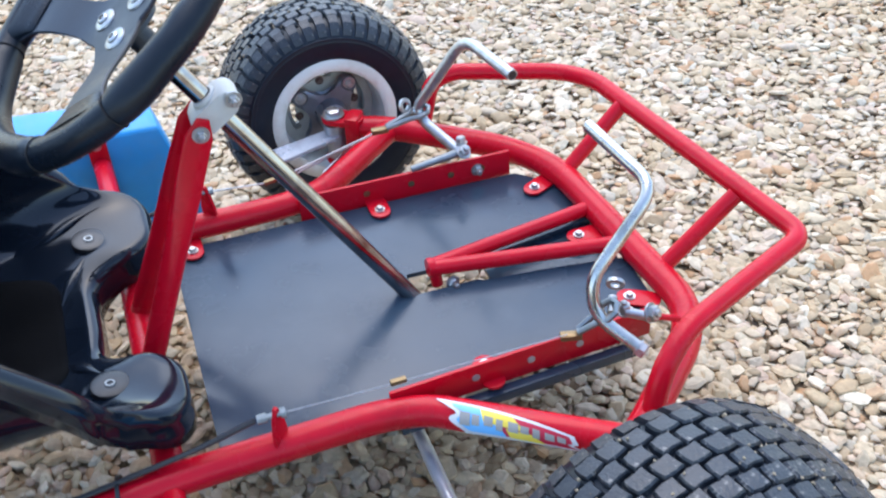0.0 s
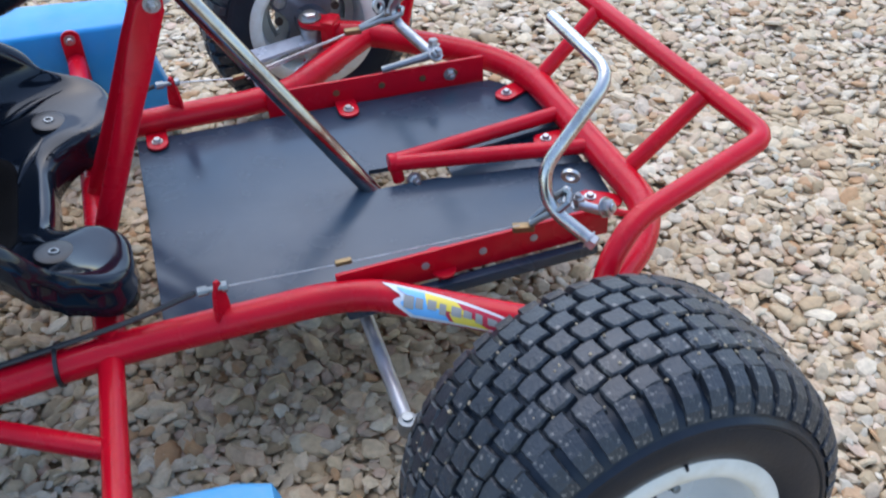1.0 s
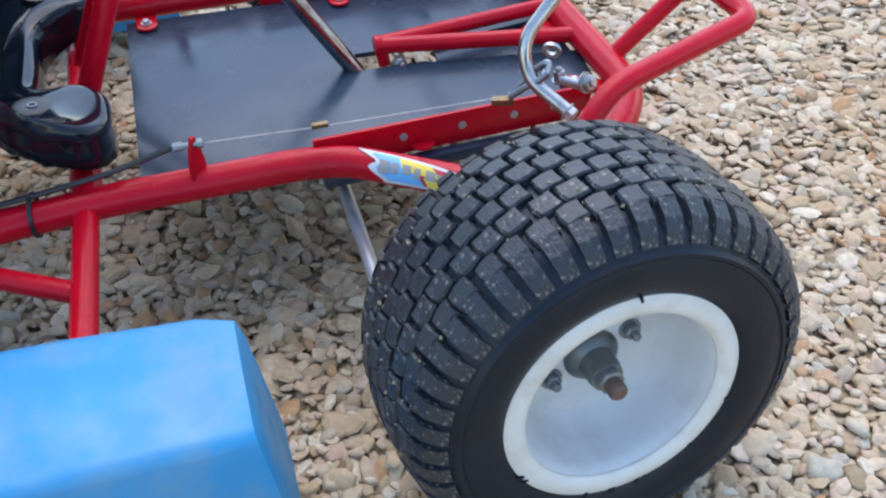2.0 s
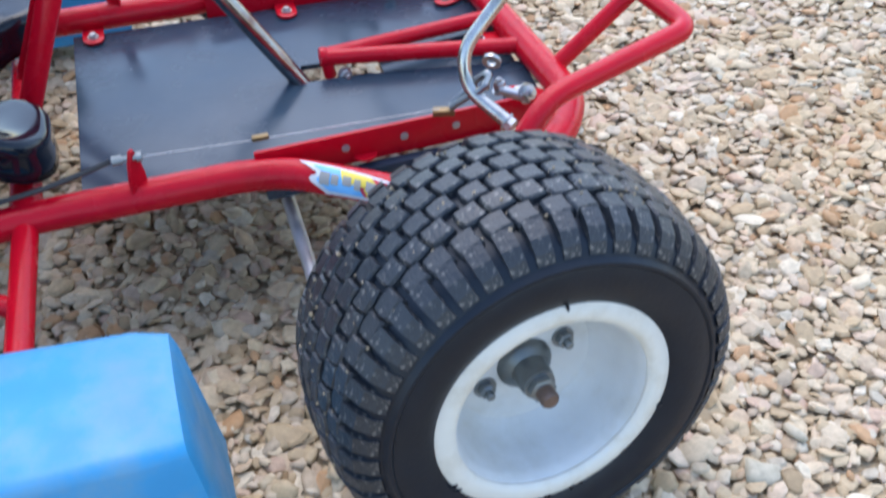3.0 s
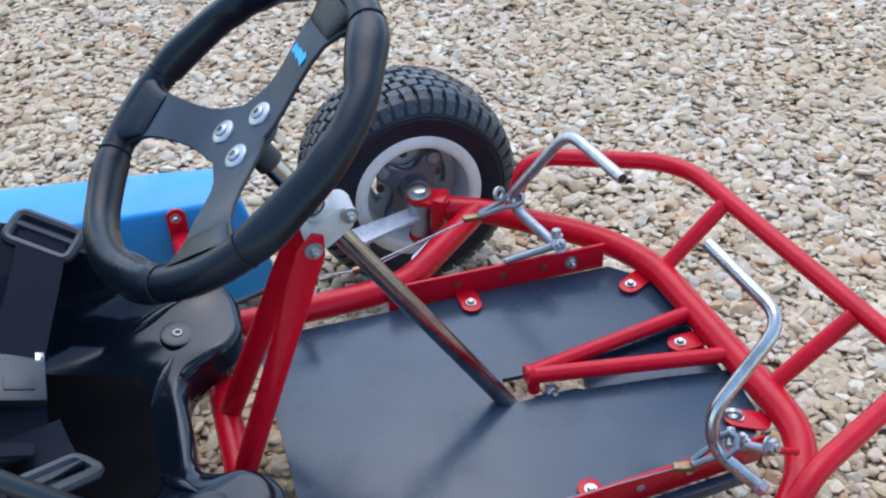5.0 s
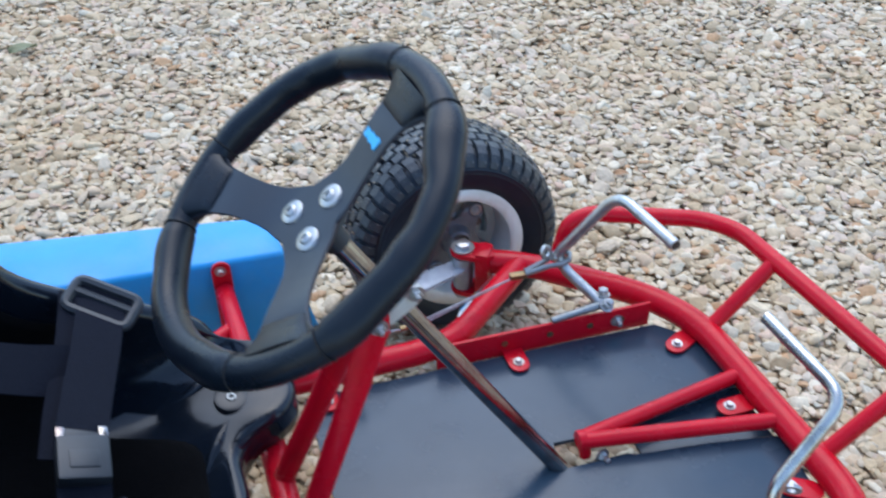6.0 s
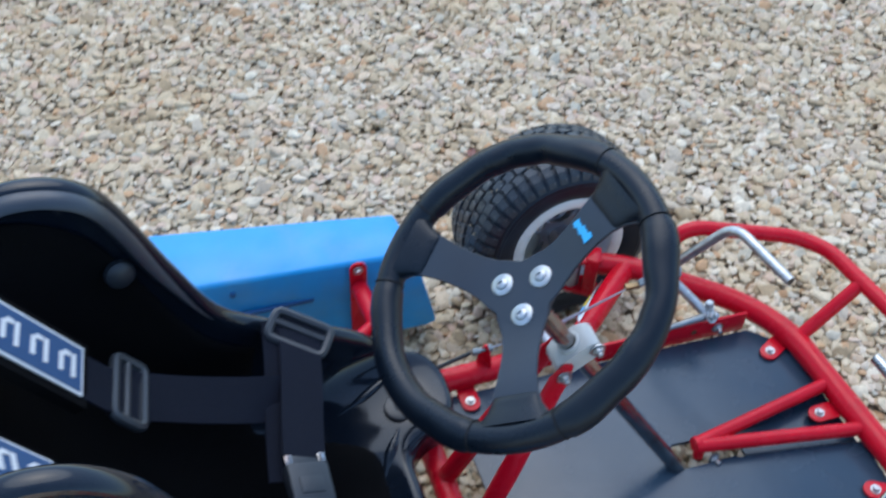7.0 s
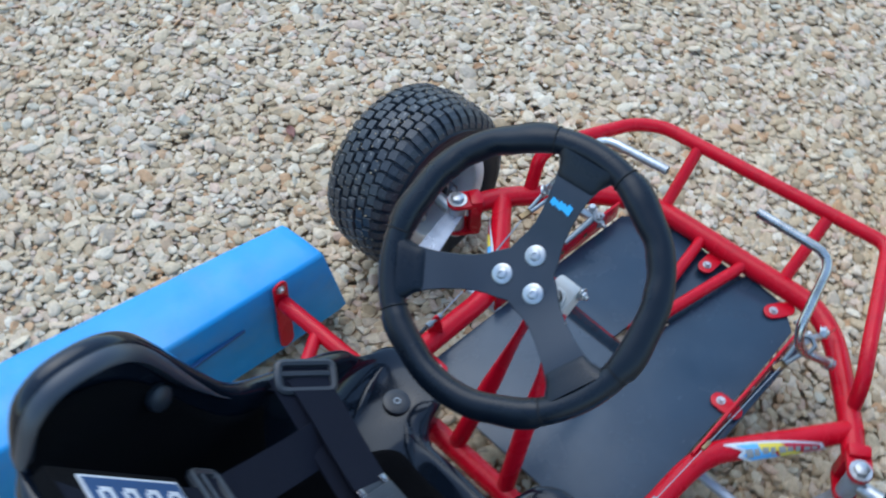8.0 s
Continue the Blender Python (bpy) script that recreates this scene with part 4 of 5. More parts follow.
    # red A bracket of two tubes pressed flat at the top
    for y0, y1 in ((-0.040, -0.0045), (0.048, 0.032)):
        a, b = Vector((-0.298, y0, 0.176)), Vector((-0.190, y1, 0.425))
        pts, flat = [], []
        for i in range(15):
            t = i / 14
            pts.append(a.lerp(b, t) if t < 0.72 else a.lerp(b, t).lerp(Vector((a.lerp(b, t).x, b.y, a.lerp(b, t).z)), (t - 0.72) / 0.28))
            f = min(1, max(0, (t - 0.45) / 0.3))
            cap = 1.0 if t < 0.93 else (0.85 if t < 0.99 else 0.45)
            flat.append(((1.0 + 0.18 * f) * cap, 1.0 - 0.74 * f))
        bm = bmesh.new()
        # keep the flattened section facing sideways
        seg = 18
        rings = []
        along = (b - a).normalized()
        u = Vector((along.z, 0, -along.x)).normalized()
        v = Vector((0, 1, 0))
        for p, (fu, fv) in zip(pts, flat):
            rings.append([bm.verts.new(p + u * (0.0118 * fu * math.cos(2 * math.pi * k / seg)) + v * (0.0118 * fv * math.sin(2 * math.pi * k / seg))) for k in range(seg)])
        for p, q in zip(rings, rings[1:]):
            for k in range(seg):
                bm.faces.new((p[k], p[(k + 1) % seg], q[(k + 1) % seg], q[k]))
        bm.faces.new(rings[0])
        bm.faces.new(rings[-1])
        part("bracket_leg", bm, RED, kart, "red bracket leg pressed flat at the top")


steering()


# ---------------- blue side pods ----------------
def side_pod(s):
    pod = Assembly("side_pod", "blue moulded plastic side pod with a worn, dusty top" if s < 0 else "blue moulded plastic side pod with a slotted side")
    # sections along the kart: x, inner y, outer y, top z, bottom z
    if s < 0:
        secs = [(-0.184, 0.406, 0.516, 0.185, 0.055), (-0.188, 0.400, 0.523, 0.193, 0.045), (-0.215, 0.393, 0.527, 0.196, 0.035), (-0.32, 0.386, 0.528, 0.197, 0.030),
                (-0.45, 0.384, 0.534, 0.197, 0.030), (-0.60, 0.388, 0.548, 0.196, 0.030), (-0.80, 0.396, 0.570, 0.195, 0.035)]
        rake, lead = 0.0, 0.15
    else:
        secs = [(-0.226, 0.400, 0.480, 0.1975, 0.040), (-0.229, 0.3965, 0.4835, 0.200, 0.034), (-0.245, 0.3965, 0.4860, 0.2005, 0.030), (-0.32, 0.4025, 0.4985, 0.2005, 0.028),
                (-0.45, 0.4125, 0.5205, 0.200, 0.028), (-0.60, 0.4245, 0.5455, 0.200, 0.028), (-0.80, 0.4405, 0.5790, 0.199, 0.030)]
        rake, lead = 0.08, 0.24
    face = secs[0][0] - 0.02
    bm = bmesh.new()
    rings = []
    c = 0.011 if s < 0 else 0.007
    for x, yi, yo, zt, zb in secs:
        lean = 0.012 if s < 0 else 0.006
        loop = [(yi + lean * 0.2, zb), (yi, (zb + zt) / 2), (yi - 0.001, zt - c), (yi + c * 0.08, zt - c * 0.55), (yi + c * 0.40, zt - c * 0.18), (yi + c, zt), ((yi + yo) / 2, zt + 0.002), (yo - c, zt - 0.001), (yo - c * 0.42, zt - 0.001 - c * 0.18), (yo - c * 0.06, zt - c * 0.6), (yo + 0.002, zt - c), (yo + lean, (zb + zt) / 2), (yo + lean * 2, zb)]
        rings.append([bm.verts.new((x - rake * max(0, (y - yi)) + lead * (zt - z) if x > face else x, s * y, z)) for y, z in loop])
    for a, b in zip(rings, rings[1:]):
        for k in range(len(a)):
            bm.faces.new((a[k], a[(k + 1) % len(a)], b[(k + 1) % len(a)], b[k]))
    bm.faces.new(rings[0])
    bm.faces.new(rings[-1])
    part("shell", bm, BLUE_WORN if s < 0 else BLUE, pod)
    side = 0.4075 if s > 0 else 0.3850
    # no recess is cut: a dark blue strip paints the shade inside the slot
    part("slot", box(axis_matrix((-0.448, s * side, 0.137 if s > 0 else 0.132), (0, s, 0), (1, s * -0.079 if s > 0 else 0.0, 0)), 0.148, 0.0075, 0.007, 0.003), BLUE_DARK, pod, "moulded slot in the pod side, its shade painted dark blue")
    part("grommet", lathe(axis_matrix((-0.487, s * (side + 0.005), 0.178), (0, -s, 0)), [(0, -0.004), (0.004, -0.002), (0.004, 0.003), (0, 0.004)], 12), BLUE_DARK, pod)


side_pod(-1)
side_pod(1)


# ---------------- bucket seat ----------------
EDGE = [(-0.318, 0.254), (-0.332, 0.264), (-0.352, 0.277), (-0.40, 0.306), (-0.47, 0.345), (-0.525, 0.391), (-0.560, 0.470), (-0.589, 0.552), (-0.612, 0.596), (-0.645, 0.618), (-0.690, 0.622), (-0.724, 0.600), (-0.747, 0.552)]
# the near wing stands higher than the far one
NEAR_EDGE = [(-0.303, 0.262), (-0.320, 0.278), (-0.345, 0.298), (-0.397, 0.346), (-0.455, 0.408), (-0.505, 0.475), (-0.545, 0.560), (-0.580, 0.640), (-0.608, 0.694), (-0.645, 0.722), (-0.690, 0.718), (-0.730, 0.668), (-0.750, 0.585)]
MID = [(-0.344, 0.226), (-0.354, 0.226), (-0.387, 0.217), (-0.44, 0.203), (-0.50, 0.195), (-0.56, 0.195), (-0.61, 0.215), (-0.65, 0.26), (-0.68, 0.33), (-0.705, 0.40), (-0.722, 0.460), (-0.736, 0.510), (-0.749, 0.545)]
# half of the front outline: the notch, then one rounded lobe
LOBE = rounded([(-0.344, 0.0, 0), (-0.344, 0.056, 0), (-0.325, 0.079, 0), (-0.290, 0.091, 0), (-0.273, 0.112, 0), (-0.271, 0.158, 0), (-0.286, 0.184, 0), (-0.318, 0.191, 0)], 0.018, 4)
LOBE_RUN = [sum((b - a).length for a, b in zip(LOBE[:k + 1], LOBE[1:k + 2])) for k in range(len(LOBE) - 1)]


def along(line, t):
    k = min(int(t * (len(line) - 1)), len(line) - 2)
    f = t * (len(line) - 1) - k
    p = [Vector(line[min(max(k + i, 0), len(line) - 1)]) for i in (-1, 0, 1, 2)]
    return 0.5 * (2 * p[1] + (p[2] - p[0]) * f + (2 * p[0] - 5 * p[1] + 4 * p[2] - p[3]) * f * f + (3 * p[1] - p[0] - 3 * p[2] + p[3]) * f ** 3)


def smooth(a, b, x):
    t = min(1.0, max(0.0, (x - a) / (b - a)))
    return t * t * (3 - 2 * t)


def front_edge(a):
    """The front outline at a fraction a of its half length."""
    d, before = a * LOBE_RUN[-1], 0.0
    for p, q, run in zip(LOBE, LOBE[1:], LOBE_RUN):
        if d <= run + 1e-9:
            return p.lerp(q, (d - before) / max(run - before, 1e-9))
        before = run
    return LOBE[-1]


def base_skin(t, u):
    a = abs(u)
    e, c = along(EDGE if u > 0 else NEAR_EDGE, t), along(MID, t)
    f = a ** (2.6 + 1.6 * smooth(0.0, 0.5, t))
    p = c.lerp(e, f)
    return Vector((p.x, (0.191 - 0.010 * t) * math.sin(a * math.pi / 2) ** 0.95, p.y))


def seat_point(t, u, lift=0.0):
    """A point of the seat's inner skin: t from the front lip to the top of the back, u across from -1 to 1."""
    a = abs(u)
    p = base_skin(t, u)
    edge = front_edge(a)
    edge.z = 0.220 + 0.014 * smooth(0.20, 0.46, a) + (0.016 if u > 0 else 0.018) * smooth(0.72, 1.0, a)
    pull = (1 - smooth(-0.10, 0.30, t)) / (1 - smooth(-0.10, 0.30, 0))
    p += pull * (edge - base_skin(0, u))
    # pressed channel between the lobes
    p.z -= 0.016 * (1 - smooth(0.03, 0.085, p.y)) * smooth(0.02, 0.2, t) * (1 - smooth(0.35, 0.6, t))
    return Vector((p.x, math.copysign(p.y, u) + 0.006, p.z + lift))


def bucket_seat():
    seat = Assembly("bucket_seat", "glossy black plastic bucket seat with high side wings")
    nt, nu = 60, 88
    bm = bmesh.new()
    grid = [[bm.verts.new(seat_point(i / nt, -1 + 2 * q / nu)) for q in range(nu + 1)] for i in range(nt + 1)]
    for a, c in zip(grid, grid[1:]):
        for q in range(nu):
            bm.faces.new((a[q], a[q + 1], c[q + 1], c[q]))
    inner = [v for row in grid[1:-1] for v in row[1:-1]]
    for i in range(7):
        bmesh.ops.smooth_vert(bm, verts=inner, factor=0.5, use_axis_x=True, use_axis_y=True, use_axis_z=True)
    skin = [[v.co.copy() for v in row] for row in grid]
    # the skin rolls over at its border into a lip with a skirt
    ring = [(i, 0) for i in range(nt, 0, -1)] + [(0, q) for q in range(nu)] + [(i, nu) for i in range(nt)] + [(nt, q) for q in range(nu, 0, -1)]
    m = len(ring)
    place = [grid[i][q].co.copy() for i, q in ring]
    inside = [grid[min(max(i, 2), nt - 2)][min(max(q, 2), nu - 2)].co for i, q in ring]
    runs = [(place[(k + 1) % m] - place[k - 1]).normalized() for k in range(m)]
    away = []
    for p, c, d in zip(place, inside, runs):
        o = p - c
        away.append((o - d * o.dot(d)).normalized())
    under = [d.cross(o) for d, o in zip(runs, away)]
    if under[nt + nu // 4].z > 0:
        under = [-v for v in under]
    for i in range(10):
        away = [(away[k - 1] + away[k] + away[(k + 1) % m]).normalized() for k in range(m)]
        under = [(under[k - 1] + under[k] + under[(k + 1) % m]).normalized() for k in range(m)]
    last = [grid[i][q] for i, q in ring]
    for step in range(1, 10):
        row = []
        for k in range(m):
            t = ring[k][0] / nt
            a = radians(min(step, 7) * (14 + 10 * smooth(0.1, 0.8, away[k].z)))
            high = smooth(0.40, 0.62, t)
            p = place[k] + away[k] * (math.sin(a) * (0.011 - 0.006 * high)) + under[k] * ((1 - math.cos(a)) * (0.011 - 0.001 * high))
            if step > 7:
                p += Vector((0, -0.35 * math.copysign(1, place[k].y) * smooth(0.03, 0.12, t), -1)) * ((0.014 + 0.012 * smooth(0.02, 0.2, t)) * (1 - 0.6 * smooth(0.35, 0.6, t)) * (step - 7))
            row.append(bm.verts.new(p))
        for k in range(m):
            j = (k + 1) % m
            bm.faces.new((last[k], last[j], row[j], row[k]))
        last = row
    shell = part("shell", bm, SEAT, seat)
    sol = shell.modifiers.new("thickness", "SOLIDIFY")
    sol.thickness, sol.offset = 0.004, -1
    # dark cloth lining in the hollow
    bm = bmesh.new()
    normals = []
    for i in range(1, nt):
        row = []
        for q in range(2, nu - 1):
            n = (skin[i + 1][q] - skin[i - 1][q]).cross(skin[i][q + 1] - skin[i][q - 1]).normalized()
            row.append(n if n.dot(Vector((-0.40, 0, 0.62)) - skin[i][q]) > 0 else -n)
        normals.append(row)
    g = []
    for r in range(49):
        row = []
        for q in range(2, nu - 1):
            # its front edge runs forward into the notch and back behind the lobes
            first = 8.0 + 13.0 * smooth(0.20, 0.62, abs(-1 + 2 * q / nu))
            f = first + (nt - 2 - first) * r / 48
            i = min(int(f), nt - 2)
            p = skin[i][q].lerp(skin[i + 1][q], f - i)
            lift = 0.0006 + 0.0029 * smooth(0, 3, r)
            row.append(bm.verts.new(p + normals[i - 1][q - 2].lerp(normals[min(i, nt - 2)][q - 2], f - i) * lift))
        g.append(row)
    for a, b in zip(g, g[1:]):
        for q in range(len(a) - 1):
            bm.faces.new((a[q], a[q + 1], b[q + 1], b[q]))
    lining = part("lining", bm, FABRIC, seat, "dull black cloth lining")
    so = lining.modifiers.new("thickness", "SOLIDIFY")
    so.thickness, so.offset = 0.0012, 0
    # broad flattened lip along the top of the far wing, its sky reflection painted grey
    bm = bmesh.new()
    rows = []
    for k in range(m):
        i, q = ring[k]
        wide = smooth(0.40, 0.56, i / nt) if q == nu else 0.0
        if wide <= 0:
            continue
        o, w = away[k], -under[k]
        rows.append((k, [bm.verts.new(place[k] + o * (a * wide) + w * (b * wide + 0.001)) for a, b in ((-0.0080, -0.0125), (-0.0010, -0.0100), (0.0015, -0.0020), (0.0005, 0.0060), (-0.0040, 0.0130), (-0.0080, 0.0145), (-0.0150, 0.0040))]))
    for (ka, a), (kb, b) in zip(rows, rows[1:]):
        if kb == ka + 1:
            for q in range(6):
                bm.faces.new((a[q], a[q + 1], b[q + 1], b[q]))
    part("rolled_lip", bm, LIP, seat, "flattened lip of the seat wing, painted grey for its sky sheen")
    for y in (-0.112, 0.124):
        i, q = min(((i, q) for i in range(20) for q in range(nu + 1)), key=lambda p: (skin[p[0]][p[1]].xy - Vector((-0.332, y))).length)
        c = skin[i][q] + Vector((0, 0, 0.001))
        part("seat_bolt", lathe(axis_matrix(c, (0.10, -0.6 * y, 1)), [(0.0190, -0.004), (0.0185, 0.0022), (0.0165, 0.0032), (0.0065, 0.0028), (0, 0.0024)], 32), SHEATH, seat, "flat black bolt cap")
        part("bolt_socket", lathe(axis_matrix(c + Vector((0, 0, 0.0022)), (0.10, -0.6 * y, 1)), [(0.0060, 0.0), (0.0056, 0.0012), (0.0030, 0.0012), (0.0026, 0.0004), (0, 0.0004)], 18), BUCKLE, seat)
        part("washer_ring", lathe(axis_matrix(c + Vector((0, 0, 0.0024)), (0.10, -0.6 * y, 1)), [(0.0052, 0.0008), (0.0048, 0.0016), (0.0032, 0.0016), (0.0030, 0.0008)], 18, True), ZINC, seat, "dull steel washer ring")
        # moulded ribs running back from the bolt
        sy = math.copysign(1, y)
        for line, r in ((((-0.338, 0.094), (-0.350, 0.078), (-0.362, 0.060), (-0.372, 0.044)), 0.0060), (((-0.312, 0.168), (-0.345, 0.160), (-0.375, 0.150), (-0.405, 0.138)), 0.0055)):
            pts = []
            for a, b in line:
                pts.append(min((v for row in skin[1:30] for v in row[2:-2]), key=lambda v: (v.xy - Vector((a, sy * b + 0.006))).length))
            bm = bmesh.new()
            path = rounded(pts, 0.012, 3)
            add_tube(bm, path, r, 10, flat=[(0.7 * math.sin(math.pi * (k + 0.6) / (len(path) + 0.2)), 1.2 * math.sin(math.pi * (k + 0.6) / (len(path) + 0.2))) for k in range(len(path))])
            part("moulded_rib", bm, SEAT, seat)
    for s in (-1, 1):
        part("side_bolt", lathe(axis_matrix((-0.606, s * 0.176 + 0.004, 0.504), (0.3, -s, 0.25)), [(0.015, -0.004), (0.0145, 0.003), (0.011, 0.006), (0, 0.007)], 24), BUCKLE, seat, "round grey bolt cap")


bucket_seat()


def ribbon(points, width, side, thick=0.0022):
    """A flat strap along points; side: the direction across it at each point."""
    bm = bmesh.new()
    pts = rounded(points, 0.03, 4)
    rows = []
    n = len(pts)
    for i, p in enumerate(pts):
        d = (pts[min(i + 1, n - 1)] - pts[max(i - 1, 0)]).normalized()
        a, b = Vector(side[0]), Vector(side[-1])
        x = a.lerp(b, i / (n - 1))
        x = (x - d * x.dot(d)).normalized()
        nz = d.cross(x)
        rows.append([bm.verts.new(p + x * (width / 2 * q) + nz * (thick / 2 * r)) for q, r in ((-1, -1), (1, -1), (1, 1), (-1, 1))])
    for a, b in zip(rows, rows[1:]):
        for k in range(4):
            bm.faces.new((a[k], a[(k + 1) % 4], b[(k + 1) % 4], b[k]))
    bm.faces.new(rows[0])
    bm.faces.new(rows[-1])
    return bm


def adjuster(place, along_dir, across_dir, parent, w=0.066, l=0.032):
    """A moulded three-bar strap adjuster with the webbing folded through it."""
    z = Vector(across_dir).cross(Vector(along_dir))
    m = axis_matrix(place, z if z.z > 0 else -z, across_dir)
    bm = bmesh.new()
    loop = rounded([(-w / 2, 0, 0), (-w / 2, -l / 2, 0), (w / 2, -l / 2, 0), (w / 2, l / 2, 0), (-w / 2, l / 2, 0), (-w / 2, 0.0001, 0)], 0.008, 3)
    add_tube(bm, [m @ p for p in loop[:-1]], 0.0056, 8, closed=True)
    frame_part = part("strap_adjuster", bm, BUCKLE, parent, "grey moulded strap adjuster")
    part("bar", tube([m @ Vector((-w / 2, 0.003, 0)), m @ Vector((w / 2, 0.003, 0))], 0.0044, seg=8), BUCKLE, frame_part)
    fold = [(-w * 0.43, -l * 0.44), (w * 0.43, -l * 0.44), (w * 0.43, l * 0.44), (-w * 0.43, l * 0.44)]
    part("webbing_fold", prism(m @ Matrix.Translation((0, 0, -0.0015)), fold, 0.003, 0.0008), WEB, frame_part)


def label_patch(m, parent):
    """The sewn label of a strap pad: navy, white border and plain pale bars."""
    pad = part("strap_label", prism(m, [(-0.072, -0.0260), (0.072, -0.0260), (0.072, 0.0260), (-0.072, 0.0260)], 0.002), WHITE, parent, "white-edged navy label with pale bars", smooth=False)
    part("field", prism(m @ Matrix.Translation((0, 0, 0.0012)), [(-0.0690, -0.0228), (0.0690, -0.0228), (0.0690, 0.0228), (-0.0690, 0.0228)], 0.0012), NAVY, pad, smooth=False)
    for k in range(4):
        x = -0.050 + 0.0335 * k
        for d, w, low, high in ((-0.0085, 0.0026, -0.0125, 0.0125), (0.0, 0.0042, -0.0125, -0.0075), (0.0065, 0.0026, -0.0085, 0.0110)):
            part("pale_bar", prism(m @ Matrix.Translation((x + d, 0, 0.0022)), [(-w, low), (w, low), (w, high), (-w, high)], 0.0010), WHITE, pad, smooth=False)


def harness():
    h = thing("seat_harness", "black webbing safety harness lying in the seat with grey adjusters", "harness", (-0.46, 0.02, 0.3))
    for s in (1, -1):
        o = 0.005
        up = 0.0 if s > 0 else 0.012
        # lap strap from its adjuster on the seat edge down to the buckle, and its tail over the edge
        lap = Vector((-0.436, s * 0.167 + o, 0.3595 + up))
        across = (0.056, -0.034 * s, -0.020)
        if s > 0:
            part("lap_strap", ribbon([lap + Vector((0, 0.004, 0.001)), (-0.446, 0.120, 0.352), (-0.458, 0.070, 0.344), (-0.467, 0.026, 0.3385)], 0.046, [across, (0.036, -0.003, -0.014)]), WEB, h)
            part("strap_fold", ribbon([(-0.452, 0.190, 0.366), (-0.462, 0.130, 0.346), (-0.478, 0.060, 0.333), (-0.486, 0.010, 0.322)], 0.046, [across, (0.036, -0.003, -0.012)]), WEB, h)
        else:
            part("lap_strap", ribbon([lap, (-0.446, -0.123, 0.338), (-0.458, -0.080, 0.318), (-0.466, -0.045, 0.312)], 0.056, [(1, 0.3, 0.1), (1, -0.25, 0.05)]), WEB, h)
        adjuster(lap, (0.30, s * 0.85, 0.30), across, h, 0.066, 0.034)
        part("tail_strap", ribbon([(-0.438, s * 0.172 + o, 0.356 + up), (-0.462, s * 0.205 + o, 0.340 + up), (-0.47, s * 0.216 + o, 0.24)], 0.048, [(1, 0, 0), (1, 0, 0)]), WEB, h)
        # shoulder strap: from the lap strap back over the seat, through its adjuster, up the backrest under a padded sleeve
        back = 0.0 if s > 0 else 0.026
        side = (0.13, s * 0.96, -0.02 * s)
        foot = Vector((-0.647 - back, s * 0.066 + o * 0.4, 0.487 + back))
        part("shoulder_strap", ribbon([(-0.455, s * 0.098 + o, 0.338), (-0.500, s * 0.096 + o, 0.352), (-0.560, s * 0.088 + o, 0.388), (-0.616 - back, s * 0.074 + o, 0.437 + back)], 0.050, [(0.15, s * 0.8, 0.55), (0.15, s * 0.9, 0.20)]), WEB, h)
        part("shoulder_strap", ribbon([(-0.612 - back, s * 0.076 + o, 0.432 + back), foot + Vector((0.014, 0, -0.022)), foot + Vector((-0.030, 0, 0.052)), foot + Vector((-0.095, 0, 0.165))], 0.050, [side, side]), WEB, h)
        adjuster((-0.620 - back, s * 0.073 + o, 0.4475 + back), (-0.60, 0.0, 0.75), side, h, 0.072, 0.036)
        padm = axis_matrix(foot + Vector((-0.043, 0, 0.072)), (0.826, -0.144 * s, 0.49), (-0.51, 0, 0.86))
        part("shoulder_pad", prism(padm @ Matrix.Translation((0.010, 0, -0.004)), [(-0.084, -0.034), (0.100, -0.034), (0.100, 0.034), (-0.084, 0.034)], 0.014, 0.004), FABRIC, h, "padded black shoulder sleeve")
        label_patch(padm @ Matrix.Translation((0.006, 0, 0.0045)), h)
    # buckle at the end of the lap strap: its tongue slots into a moulded body
    bm = axis_matrix((-0.4690, -0.004, 0.3310), (0.36, -0.16, 0.92), (0.02, 1, 0.17))
    part("buckle", box(bm, 0.046, 0.046, 0.017, 0.004), BUCKLE, h, "grey buckle with a bright latch")
    part("buckle_face", box(bm @ Matrix.Translation((-0.003, 0, 0.0088)), 0.018, 0.026, 0.002, 0.001), BUCKLE, h)
    part("tongue", box(bm @ Matrix.Translation((0.027, 0, 0.0015)), 0.012, 0.034, 0.004, 0.0012), BUCKLE, h)
    for x in (-0.0185, 0.0185):
        part("latch", box(bm @ Matrix.Translation((0.027, x, 0.0035)), 0.012, 0.008, 0.005, 0.0015), CHROME, h, "bright latch tab")
    part("crotch_strap", ribbon([(-0.470, -0.018, 0.326), (-0.474, -0.05, 0.305), (-0.472, -0.08, 0.296), (-0.460, -0.12, 0.325), (-0.442, -0.160, 0.372)], 0.046, [(1, 0, -0.3), (1, 0, 0)]), WEB, h)


harness()


